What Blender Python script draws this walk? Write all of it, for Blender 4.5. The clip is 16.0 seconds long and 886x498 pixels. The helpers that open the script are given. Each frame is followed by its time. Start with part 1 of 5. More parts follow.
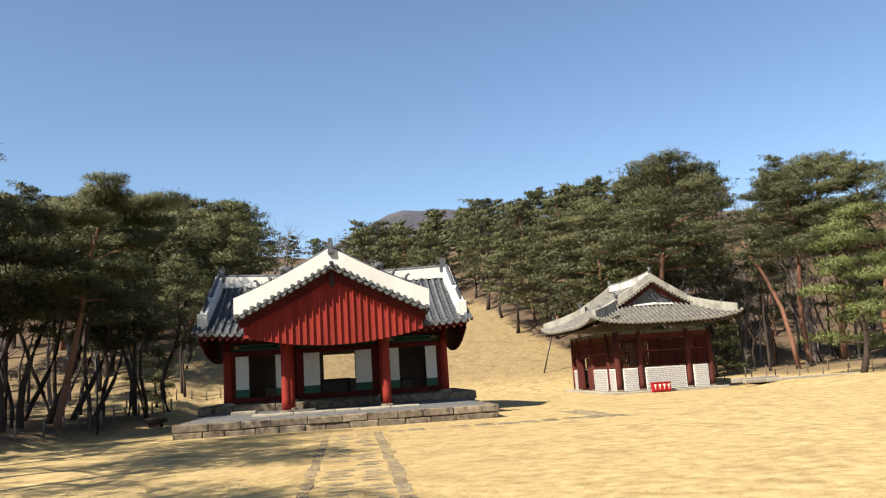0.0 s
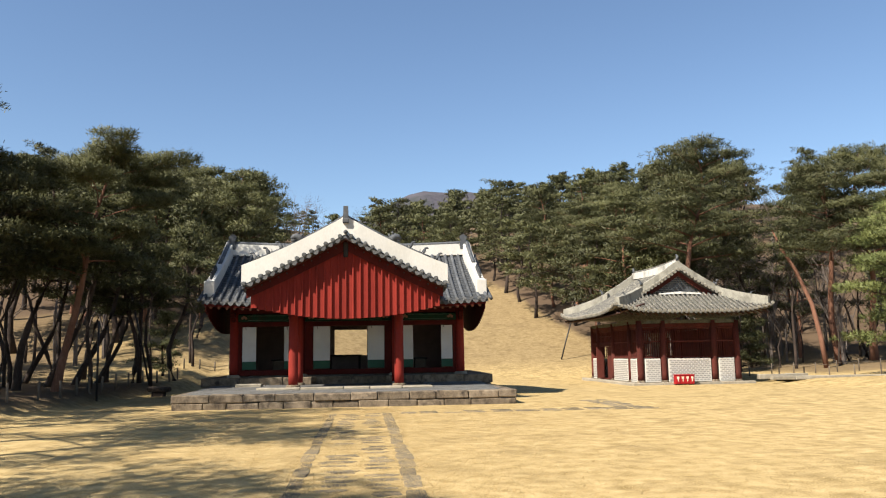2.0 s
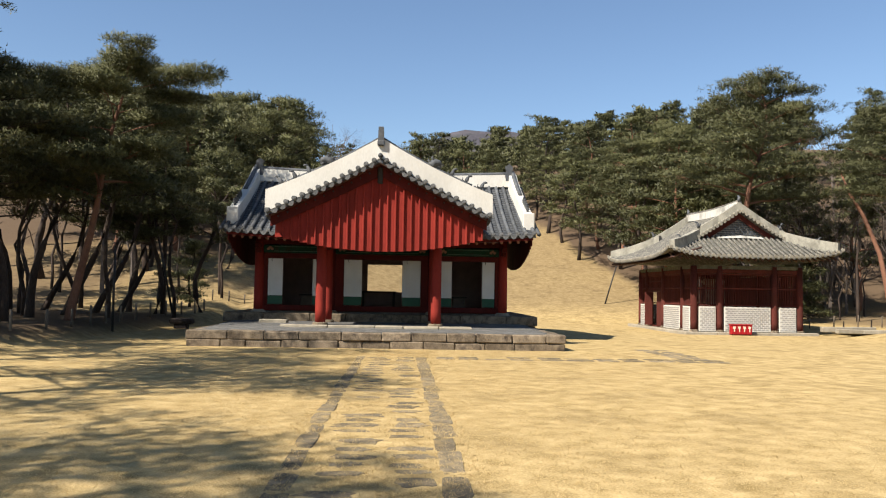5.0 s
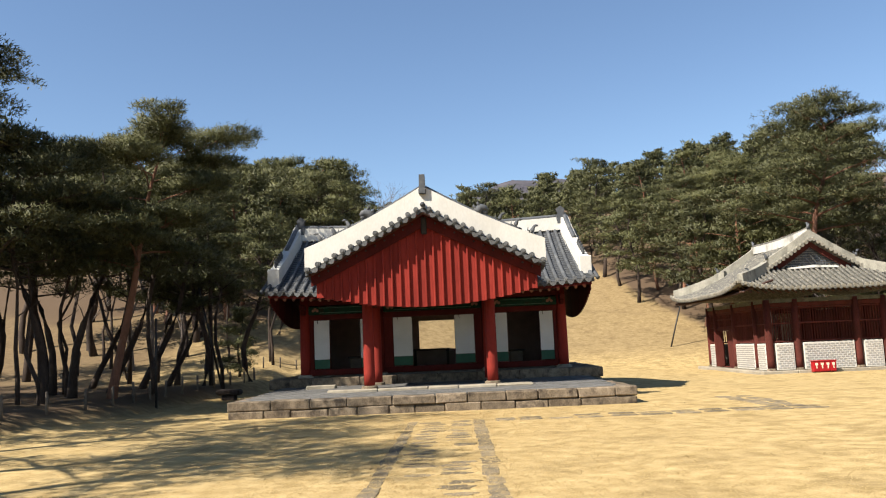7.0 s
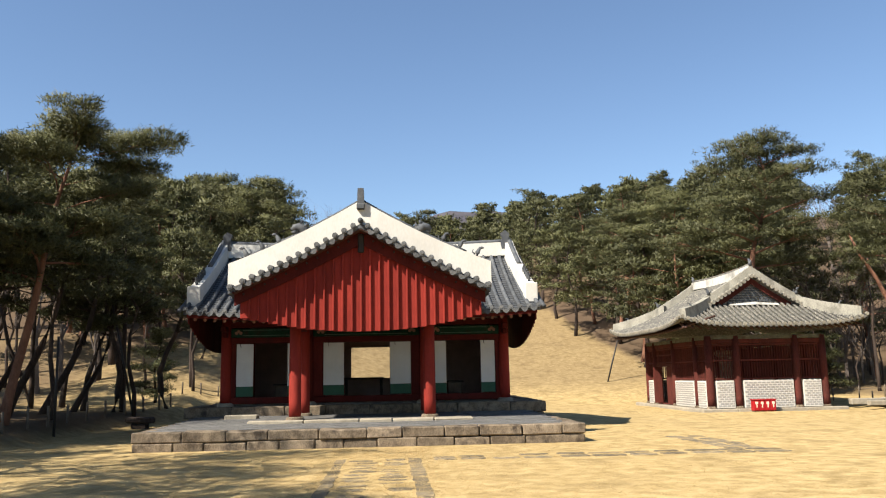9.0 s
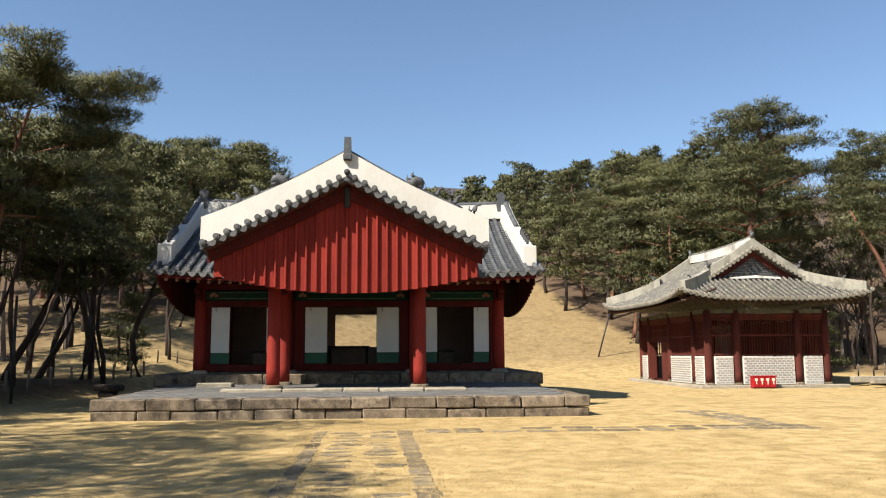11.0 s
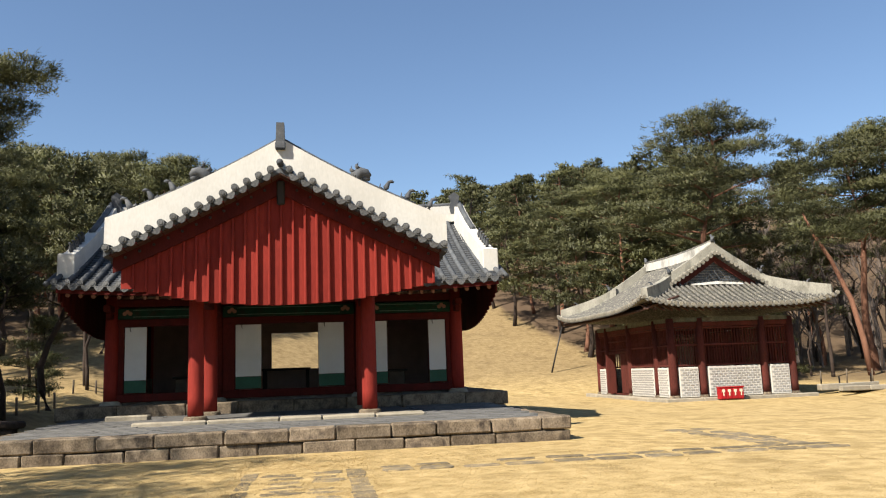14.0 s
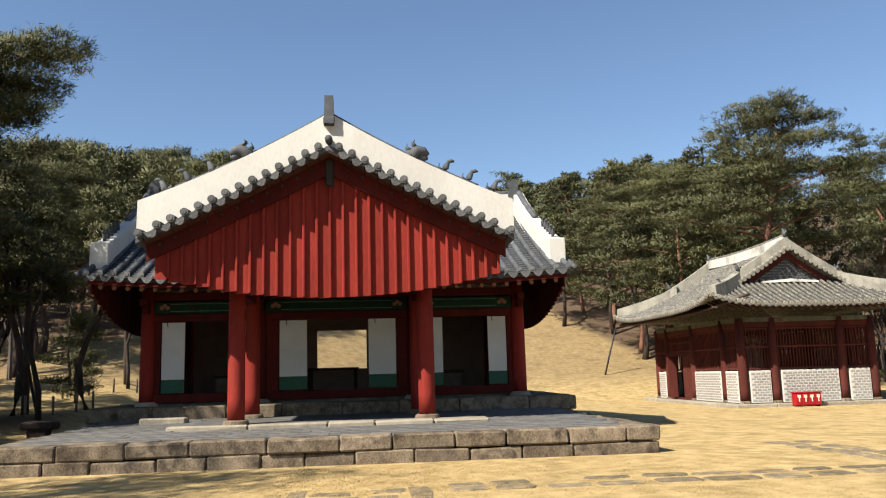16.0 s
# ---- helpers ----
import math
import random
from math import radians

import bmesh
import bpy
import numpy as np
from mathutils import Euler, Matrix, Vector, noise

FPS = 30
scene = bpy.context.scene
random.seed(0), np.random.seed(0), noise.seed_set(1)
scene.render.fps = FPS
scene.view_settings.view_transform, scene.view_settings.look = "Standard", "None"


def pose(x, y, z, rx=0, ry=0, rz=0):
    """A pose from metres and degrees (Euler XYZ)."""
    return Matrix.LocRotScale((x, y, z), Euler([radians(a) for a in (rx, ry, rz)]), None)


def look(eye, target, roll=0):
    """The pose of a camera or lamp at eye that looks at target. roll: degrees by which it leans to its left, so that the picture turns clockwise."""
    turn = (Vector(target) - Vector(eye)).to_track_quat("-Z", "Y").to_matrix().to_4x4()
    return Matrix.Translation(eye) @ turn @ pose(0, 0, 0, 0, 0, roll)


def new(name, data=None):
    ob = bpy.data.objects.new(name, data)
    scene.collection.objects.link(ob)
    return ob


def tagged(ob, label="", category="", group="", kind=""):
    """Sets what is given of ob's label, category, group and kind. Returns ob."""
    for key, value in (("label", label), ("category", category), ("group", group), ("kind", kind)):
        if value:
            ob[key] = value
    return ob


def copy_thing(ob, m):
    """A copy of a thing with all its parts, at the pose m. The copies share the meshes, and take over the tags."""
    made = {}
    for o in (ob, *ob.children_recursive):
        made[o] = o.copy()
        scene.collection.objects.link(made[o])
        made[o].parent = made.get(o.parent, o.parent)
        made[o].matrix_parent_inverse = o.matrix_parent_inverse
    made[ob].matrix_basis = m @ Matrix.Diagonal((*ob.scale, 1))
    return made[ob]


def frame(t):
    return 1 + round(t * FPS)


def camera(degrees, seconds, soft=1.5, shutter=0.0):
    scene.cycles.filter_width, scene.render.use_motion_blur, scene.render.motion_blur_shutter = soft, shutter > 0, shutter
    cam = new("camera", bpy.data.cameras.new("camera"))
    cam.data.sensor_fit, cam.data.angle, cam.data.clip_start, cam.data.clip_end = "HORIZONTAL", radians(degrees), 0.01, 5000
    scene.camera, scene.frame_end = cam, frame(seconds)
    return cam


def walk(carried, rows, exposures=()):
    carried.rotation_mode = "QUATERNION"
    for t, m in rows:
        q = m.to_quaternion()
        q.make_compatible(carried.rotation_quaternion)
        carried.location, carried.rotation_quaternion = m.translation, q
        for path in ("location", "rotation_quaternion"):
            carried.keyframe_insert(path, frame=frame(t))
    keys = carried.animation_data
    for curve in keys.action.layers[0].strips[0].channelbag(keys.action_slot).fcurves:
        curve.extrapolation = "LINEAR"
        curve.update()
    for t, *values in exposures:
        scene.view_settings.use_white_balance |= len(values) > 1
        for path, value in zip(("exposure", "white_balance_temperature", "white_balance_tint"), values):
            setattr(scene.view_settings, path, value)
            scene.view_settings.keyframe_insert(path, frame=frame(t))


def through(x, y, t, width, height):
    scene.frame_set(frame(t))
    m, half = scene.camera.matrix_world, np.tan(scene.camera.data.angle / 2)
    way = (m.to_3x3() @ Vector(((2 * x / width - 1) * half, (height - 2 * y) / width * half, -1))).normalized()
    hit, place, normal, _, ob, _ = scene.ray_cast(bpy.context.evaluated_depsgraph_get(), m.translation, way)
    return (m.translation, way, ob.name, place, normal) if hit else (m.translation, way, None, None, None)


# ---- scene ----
# camera and walk
cam = camera(57.5, 16.0, soft=1.15)
PATH = [
    (0, (0.425, -29.047, 1.753), (0.668, -27.084, 2.052), -3.6),
    (0.5, (0.424, -28.666, 1.727), (0.54, -26.691, 2.022), -2.8),
    (1, (0.459, -28.208, 1.722), (0.566, -26.229, 1.995), -1.3),
    (1.5, (0.518, -27.744, 1.706), (0.706, -25.765, 1.927), -2.0),
    (2, (0.543, -27.27, 1.687), (0.739, -25.297, 1.945), -0.9),
    (2.5, (0.542, -26.817, 1.698), (0.681, -24.842, 1.981), -1.6),
    (3, (0.548, -26.324, 1.681), (0.619, -24.335, 1.883), -0.1),
    (3.5, (0.503, -25.91, 1.668), (0.594, -23.922, 1.865), 0.4),
    (4, (0.533, -25.377, 1.659), (0.67, -23.384, 1.733), 1.6),
    (6.5, (0.8, -23.051, 1.734), (0.787, -21.062, 1.951), -1.5),
    (7, (0.816, -22.649, 1.732), (0.788, -20.664, 1.975), -2.5),
    (7.5, (0.836, -22.146, 1.758), (0.854, -20.165, 2.035), -2.9),
    (8, (0.817, -21.64, 1.78), (0.893, -19.669, 2.111), -1.5),
    (8.5, (0.757, -21.231, 1.771), (0.878, -19.261, 2.096), -1.3),
    (11, (0.64, -18.869, 1.495), (0.807, -16.893, 1.748), -0.3),
    (11.5, (0.619, -18.335, 1.498), (0.841, -16.37, 1.798), -0.9),
    (12, (0.642, -17.894, 1.492), (0.819, -15.937, 1.865), -2.1),
    (12.5, (0.606, -17.378, 1.483), (0.81, -15.417, 1.818), -1.5),
    (13, (0.679, -16.869, 1.471), (0.926, -14.907, 1.771), -1.3),
    (13.5, (0.639, -16.477, 1.449), (0.956, -14.526, 1.757), -0.3),
    (14, (0.65, -15.975, 1.446), (0.962, -14.023, 1.745), -2.1),
    (14.5, (0.611, -15.487, 1.422), (0.821, -13.509, 1.633), -0.7),
    (15, (0.537, -15.052, 1.468), (0.73, -13.083, 1.759), -1.6),
    (15.5, (0.512, -14.547, 1.475), (0.675, -12.577, 1.775), -2.5),
    (16, (0.444, -14.003, 1.464), (0.655, -12.038, 1.769), -1.6),
]
walk(cam, [(t, look(eye, target, roll)) for t, eye, target, roll in PATH], [(0.0, 1.34), (2.0, 1.24), (4.0, 1.15), (6.5, 1.24), (8.0, 1.34), (11.5, 1.24), (16.0, 1.19)])

# world, sun
SUN_FROM = Vector((-0.78, -0.55, 1.0)).normalized()
world = bpy.data.worlds.new("sky")
scene.world = world
world.use_nodes = True
wn = world.node_tree.nodes
wn.clear()
sky = wn.new("ShaderNodeTexSky")
sky.sky_type = "NISHITA"
sky.sun_disc = False
sky.sun_elevation = math.asin(SUN_FROM.z)
sky.sun_rotation = math.atan2(SUN_FROM.x, SUN_FROM.y)
sky.altitude = 100
sky.air_density = 1.0
sky.dust_density = 0.25
sky.ozone_density = 3.0
wbg = wn.new("ShaderNodeBackground")
wbg.inputs["Strength"].default_value = 0.067
wout = wn.new("ShaderNodeOutputWorld")
world.node_tree.links.new(sky.outputs[0], wbg.inputs["Color"])
world.node_tree.links.new(wbg.outputs[0], wout.inputs["Surface"])
sun_data = bpy.data.lights.new("sun", "SUN")
sun_data.energy = 5.0
sun_data.angle = radians(0.53)
sun_data.color = (1.0, 0.93, 0.82)
sun = new("sun", sun_data)
sun.matrix_world = look(SUN_FROM * 60, (0, 0, 0))


# materials
def mat(name, c1, c2, rough=0.8, scale=3.0, fine=40.0, bump=0.3, vary=0.0, grain=(1, 1, 1), metallic=0.0, dark=None, dark_amount=0.0, dark_scale=1.2, gloss=0.3):
    """Two-scale noise between two colours, optional stains of a third, fine relief, and a shift of value per piece."""
    m = bpy.data.materials.new(name)
    m.use_nodes = True
    nt = m.node_tree
    n, l = nt.nodes, nt.links
    bsdf = n["Principled BSDF"]
    tc = n.new("ShaderNodeTexCoord")
    mp = n.new("ShaderNodeMapping")
    mp.inputs["Scale"].default_value = grain
    l.new(tc.outputs["Object"], mp.inputs["Vector"])
    a = n.new("ShaderNodeTexNoise")
    a.inputs["Scale"].default_value = scale
    a.inputs["Detail"].default_value = 5
    b = n.new("ShaderNodeTexNoise")
    b.inputs["Scale"].default_value = fine
    b.inputs["Detail"].default_value = 4
    l.new(mp.outputs[0], a.inputs["Vector"])
    l.new(mp.outputs[0], b.inputs["Vector"])
    mx = n.new("ShaderNodeMath")
    mx.operation = "MULTIPLY_ADD"
    mx.inputs[1].default_value = 0.5
    l.new(b.outputs["Fac"], mx.inputs[0])
    half = n.new("ShaderNodeMath")
    half.operation = "MULTIPLY"
    half.inputs[1].default_value = 0.5
    l.new(a.outputs["Fac"], half.inputs[0])
    l.new(half.outputs[0], mx.inputs[2])
    ramp = n.new("ShaderNodeValToRGB")
    ramp.color_ramp.elements[0].position = 0.36
    ramp.color_ramp.elements[1].position = 0.64
    ramp.color_ramp.elements[0].color = (*c1, 1)
    ramp.color_ramp.elements[1].color = (*c2, 1)
    l.new(mx.outputs[0], ramp.inputs[0])
    col = ramp.outputs[0]
    if dark:
        d = n.new("ShaderNodeTexNoise")
        d.inputs["Scale"].default_value = dark_scale
        d.inputs["Detail"].default_value = 7
        d.inputs["Roughness"].default_value = 0.65
        l.new(mp.outputs[0], d.inputs["Vector"])
        dr = n.new("ShaderNodeMapRange")
        dr.inputs["From Min"].default_value = 0.5
        dr.inputs["From Max"].default_value = 0.68
        dr.inputs["To Max"].default_value = dark_amount
        l.new(d.outputs["Fac"], dr.inputs["Value"])
        mixd = n.new("ShaderNodeMixRGB")
        mixd.inputs[2].default_value = (*dark, 1)
        l.new(dr.outputs[0], mixd.inputs[0])
        l.new(col, mixd.inputs[1])
        col = mixd.outputs[0]
    if vary:
        oi = n.new("ShaderNodeObjectInfo")
        vr = n.new("ShaderNodeMapRange")
        vr.inputs["To Min"].default_value = 1 - vary
        vr.inputs["To Max"].default_value = 1 + vary
        l.new(oi.outputs["Random"], vr.inputs["Value"])
        hv = n.new("ShaderNodeHueSaturation")
        l.new(vr.outputs[0], hv.inputs["Value"])
        l.new(col, hv.inputs["Color"])
        col = hv.outputs[0]
    l.new(col, bsdf.inputs["Base Color"])
    bsdf.inputs["Roughness"].default_value = rough
    bsdf.inputs["Metallic"].default_value = metallic
    bsdf.inputs["Specular IOR Level"].default_value = gloss
    if bump:
        bp = n.new("ShaderNodeBump")
        bp.inputs["Strength"].default_value = bump
        bp.inputs["Distance"].default_value = 0.02
        l.new(mx.outputs[0], bp.inputs["Height"])
        l.new(bp.outputs[0], bsdf.inputs["Normal"])
    return m


def leaf_mat(name, c1, c2, through=0.25, vary=0.2):
    """Foliage: colour shifts from tuft to tuft and tree to tree, with a little light coming through."""
    m = bpy.data.materials.new(name)
    m.use_nodes = True
    n, l = m.node_tree.nodes, m.node_tree.links
    bsdf = n["Principled BSDF"]
    geo = n.new("ShaderNodeNewGeometry")
    tc = n.new("ShaderNodeTexCoord")
    big = n.new("ShaderNodeTexNoise")
    big.inputs["Scale"].default_value = 0.7
    big.inputs["Detail"].default_value = 3
    l.new(tc.outputs["Object"], big.inputs["Vector"])
    add = n.new("ShaderNodeMath")
    add.operation = "MULTIPLY_ADD"
    add.inputs[1].default_value = 0.2
    l.new(geo.outputs["Random Per Island"], add.inputs[0])
    sc = n.new("ShaderNodeMath")
    sc.operation = "MULTIPLY"
    sc.inputs[1].default_value = 0.8
    l.new(big.outputs["Fac"], sc.inputs[0])
    l.new(sc.outputs[0], add.inputs[2])
    ramp = n.new("ShaderNodeValToRGB")
    ramp.color_ramp.elements[0].position = 0.2
    ramp.color_ramp.elements[1].position = 0.8
    ramp.color_ramp.elements[0].color = (*c1, 1)
    ramp.color_ramp.elements[1].color = (*c2, 1)
    l.new(add.outputs[0], ramp.inputs[0])
    oi = n.new("ShaderNodeObjectInfo")
    vr = n.new("ShaderNodeMapRange")
    vr.inputs["To Min"].default_value = 1 - vary
    vr.inputs["To Max"].default_value = 1 + vary
    l.new(oi.outputs["Random"], vr.inputs["Value"])
    hv = n.new("ShaderNodeHueSaturation")
    l.new(vr.outputs[0], hv.inputs["Value"])
    l.new(ramp.outputs[0], hv.inputs["Color"])
    l.new(hv.outputs[0], bsdf.inputs["Base Color"])
    bsdf.inputs["Roughness"].default_value = 0.6
    bsdf.inputs["Specular IOR Level"].default_value = 0.3
    tr = n.new("ShaderNodeBsdfTranslucent")
    l.new(hv.outputs[0], tr.inputs["Color"])
    mix = n.new("ShaderNodeMixShader")
    mix.inputs[0].default_value = through
    l.new(bsdf.outputs[0], mix.inputs[1])
    l.new(tr.outputs[0], mix.inputs[2])
    l.new(mix.outputs[0], n["Material Output"].inputs["Surface"])
    return m


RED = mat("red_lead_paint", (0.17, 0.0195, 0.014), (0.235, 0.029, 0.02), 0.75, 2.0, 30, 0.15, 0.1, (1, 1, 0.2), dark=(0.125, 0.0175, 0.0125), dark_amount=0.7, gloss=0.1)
# Duller red for timbers under the eaves, darkened to carry their shade.
RED_SHADED = mat("dull_shaded_red_paint", (0.05, 0.0075, 0.006), (0.088, 0.0125, 0.0098), 0.8, 2.5, 30, 0.15, 0.12, (1, 1, 0.3), dark=(0.036, 0.0095, 0.0078), dark_amount=0.6, gloss=0.1)
GREEN = mat("green_paint", (0.00912, 0.0532, 0.0304), (0.0152, 0.076, 0.0418), 0.6, 3, 40, 0.1)
RED_BROWN = mat("weathered_red_brown_paint", (0.05, 0.0135, 0.0102), (0.1, 0.026, 0.0195), 0.85, 2.5, 30, 0.2, 0.15, (1, 1, 0.3), dark=(0.038, 0.016, 0.0125), dark_amount=0.7, gloss=0.1)
# Beam green with worn patches, darker than GREEN to include the eave shade.
BEAM_GREEN = mat("shaded_green_beam_paint", (0.0045, 0.02, 0.013), (0.011, 0.042, 0.026), 0.75, 5, 30, 0.15, 0.1, dark=(0.03, 0.014, 0.01), dark_amount=0.7, dark_scale=6, gloss=0.1)
BEAM_GREY = mat("weathered_grey_green_beam", (0.05, 0.055, 0.042), (0.12, 0.118, 0.092), 0.85, 4, 30, 0.2, 0.15, dark=(0.05, 0.022, 0.016), dark_amount=0.6, dark_scale=3, gloss=0.1)
LINE = mat("pale_green_line", (0.06, 0.12, 0.085), (0.11, 0.165, 0.12), 0.7)
# White door paper, greyed so that its colour holds the porch shade.
PAPER = mat("shaded_white_door_paper", (0.44, 0.44, 0.425), (0.53, 0.53, 0.51), 0.85, 2, 60, 0.05)
PLASTER = mat("white_lime_plaster", (0.456, 0.433, 0.384), (0.532, 0.509, 0.46), 0.9, 1.5, 25, 0.15, 0, (1, 1, 0.4), dark=(0.342, 0.319, 0.274), dark_amount=0.35, dark_scale=0.9)
PLASTER_OLD = mat("weathered_grey_plaster", (0.175, 0.165, 0.132), (0.3, 0.28, 0.228), 0.92, 2.0, 25, 0.3, 0, (1, 1, 0.5), dark=(0.095, 0.088, 0.07), dark_amount=0.8, dark_scale=2.2)
TILE = mat("dark_grey_roof_tile", (0.0418, 0.0456, 0.0509), (0.076, 0.0798, 0.0851), 0.75, 3, 40, 0.25, 0.2, dark=(0.144, 0.144, 0.137), dark_amount=0.5, dark_scale=4)
TILE_OLD = mat("weathered_roof_tile", (0.04, 0.039, 0.035), (0.13, 0.122, 0.105), 0.85, 5, 30, 0.5, 0.15, dark=(0.31, 0.28, 0.22), dark_amount=0.9, dark_scale=9)
TILE_PALE = mat("lichen_pale_tile_ends", (0.13, 0.12, 0.095), (0.27, 0.245, 0.195), 0.9, 8, 40, 0.5, 0.2)
PAVER = mat("dark_paving_brick", (0.07, 0.068, 0.066), (0.115, 0.112, 0.108), 0.8, 4, 60, 0.25, 0.15, dark=(0.19, 0.175, 0.137), dark_amount=0.4, dark_scale=2)
STONE = mat("weathered_granite", (0.082, 0.062, 0.042), (0.23, 0.18, 0.125), 0.92, 5, 38, 1.0, 0.25, (1.0, 1.0, 0.75), dark=(0.034, 0.026, 0.021), dark_amount=0.95, dark_scale=3.2, gloss=0.15)
STONE_PALE = mat("pale_granite", (0.19, 0.165, 0.122), (0.32, 0.28, 0.212), 0.9, 5, 80, 0.4, 0.12, dark=(0.19, 0.16, 0.118), dark_amount=0.6, dark_scale=2)
FLAG = mat("worn_flagstone", (0.085, 0.068, 0.044), (0.2, 0.16, 0.104), 0.92, 6, 50, 1.0, 0.25, dark=(0.3, 0.215, 0.095), dark_amount=0.9, dark_scale=5, gloss=0.15)
DARKWOOD = mat("dark_old_timber", (0.0152, 0.0122, 0.00988), (0.0304, 0.0228, 0.0167), 0.7, 3, 40, 0.2, 0.1)
INTERIOR = mat("dim_interior_plaster", (0.2, 0.15, 0.13), (0.28, 0.22, 0.19), 0.9)
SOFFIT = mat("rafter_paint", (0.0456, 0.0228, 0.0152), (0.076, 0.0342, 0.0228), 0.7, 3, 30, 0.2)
PLASTER_PATCHY = mat("patchy_pale_plaster", (0.38, 0.365, 0.319), (0.547, 0.524, 0.471), 0.92, 2.0, 25, 0.3, 0, (1, 1, 0.5), dark=(0.152, 0.144, 0.122), dark_amount=0.8, dark_scale=1.2)
TILE_END = mat("patterned_tile_ends", (0.05, 0.051, 0.052), (0.125, 0.124, 0.12), 0.8, 14, 50, 0.9, 0.2)
RING = mat("rafter_end_paint", (0.2, 0.085, 0.055), (0.27, 0.13, 0.085), 0.75)
BRICK = mat("grey_brick", (0.2, 0.188, 0.172), (0.3, 0.282, 0.258), 0.85, 6, 60, 0.3, 0.15)
MORTAR = mat("white_mortar", (0.42, 0.395, 0.345), (0.5, 0.475, 0.42), 0.92, 5, 50, 0.2)
BARK = mat("grey_pine_bark", (0.022, 0.0155, 0.012), (0.058, 0.04, 0.03), 0.95, 2.5, 18, 1.0, 0.15, (1, 1, 0.35))
BARK_RED = mat("red_pine_bark", (0.122, 0.057, 0.0342), (0.205, 0.0988, 0.0608), 0.9, 2.5, 18, 0.8, 0.15, (1, 1, 0.35))
BARK_BARE = mat("bare_twig_bark", (0.076, 0.0593, 0.0486), (0.129, 0.106, 0.0912), 0.95, 2, 20, 0.5, 0.2)
POLE = mat("dark_steel_pole", (0.0152, 0.0137, 0.0129), (0.0304, 0.0258, 0.0228), 0.5, 3, 40, 0.1)
POST = mat("weathered_fence_wood", (0.0912, 0.0722, 0.0532), (0.152, 0.122, 0.0912), 0.9, 4, 40, 0.4, 0.2)
BOX_RED = mat("glossy_red_steel", (0.26, 0.006, 0.009), (0.31, 0.01, 0.013), 0.4, 3, 40, 0.02)
LABEL = mat("cream_label", (0.532, 0.471, 0.319), (0.608, 0.562, 0.456), 0.6)
NEEDLE = leaf_mat("pine_needles", (0.032, 0.038, 0.014), (0.108, 0.105, 0.036), 0.15, 0.2)
NEEDLE_FRESH = leaf_mat("young_pine_needles", (0.06, 0.078, 0.024), (0.185, 0.2, 0.06), 0.25, 0.1)
NEEDLE_FAR = leaf_mat("far_pine_needles", (0.03, 0.035, 0.013), (0.098, 0.096, 0.034), 0.12, 0.28)
BLADE = leaf_mat("dry_grass_blades", (0.31, 0.22, 0.094), (0.55, 0.41, 0.2), 0.3, 0.0)


def ground_mat():
    """Dry winter lawn, turning to leaf litter under the woods; both patchy."""
    m = mat("dry_lawn", (0.21, 0.146, 0.056), (0.465, 0.346, 0.168), 0.97, 3.0, 42, 1.0, 0, dark=(0.17, 0.118, 0.05), dark_amount=0.62, dark_scale=0.8, gloss=0.1)
    nt = m.node_tree
    n, l = nt.nodes, nt.links
    bsdf = n["Principled BSDF"]
    old = bsdf.inputs["Base Color"].links[0].from_socket
    at = n.new("ShaderNodeAttribute")
    at.attribute_name = "litter"
    nz = n.new("ShaderNodeTexNoise")
    nz.inputs["Scale"].default_value = 1.6
    nz.inputs["Detail"].default_value = 6
    add = n.new("ShaderNodeMath")
    add.operation = "MULTIPLY_ADD"
    add.inputs[1].default_value = 0.9
    add.inputs[2].default_value = -0.45
    l.new(nz.outputs["Fac"], add.inputs[0])
    s2 = n.new("ShaderNodeMath")
    s2.use_clamp = True
    l.new(add.outputs[0], s2.inputs[0])
    l.new(at.outputs["Fac"], s2.inputs[1])
    lit = n.new("ShaderNodeValToRGB")
    lit.color_ramp.elements[0].color = (0.042, 0.03, 0.021, 1)
    lit.color_ramp.elements[1].color = (0.12, 0.08, 0.052, 1)
    nf = n.new("ShaderNodeTexNoise")
    nf.inputs["Scale"].default_value = 9
    nf.inputs["Detail"].default_value = 6
    l.new(nf.outputs["Fac"], lit.inputs[0])
    mix = n.new("ShaderNodeMixRGB")
    l.new(s2.outputs[0], mix.inputs[0])
    l.new(old, mix.inputs[1])
    l.new(lit.outputs[0], mix.inputs[2])
    l.new(mix.outputs[0], bsdf.inputs["Base Color"])
    return m


GROUND = ground_mat()
# Far brown hill with bluish distance haze mixed into its colour.
HILL = mat("hazy_wooded_hill", (0.05, 0.048, 0.058), (0.085, 0.079, 0.09), 1.0, 0.05, 0.5, 0.0, dark=(0.03, 0.04, 0.032), dark_amount=0.8, dark_scale=0.02, gloss=0.0)


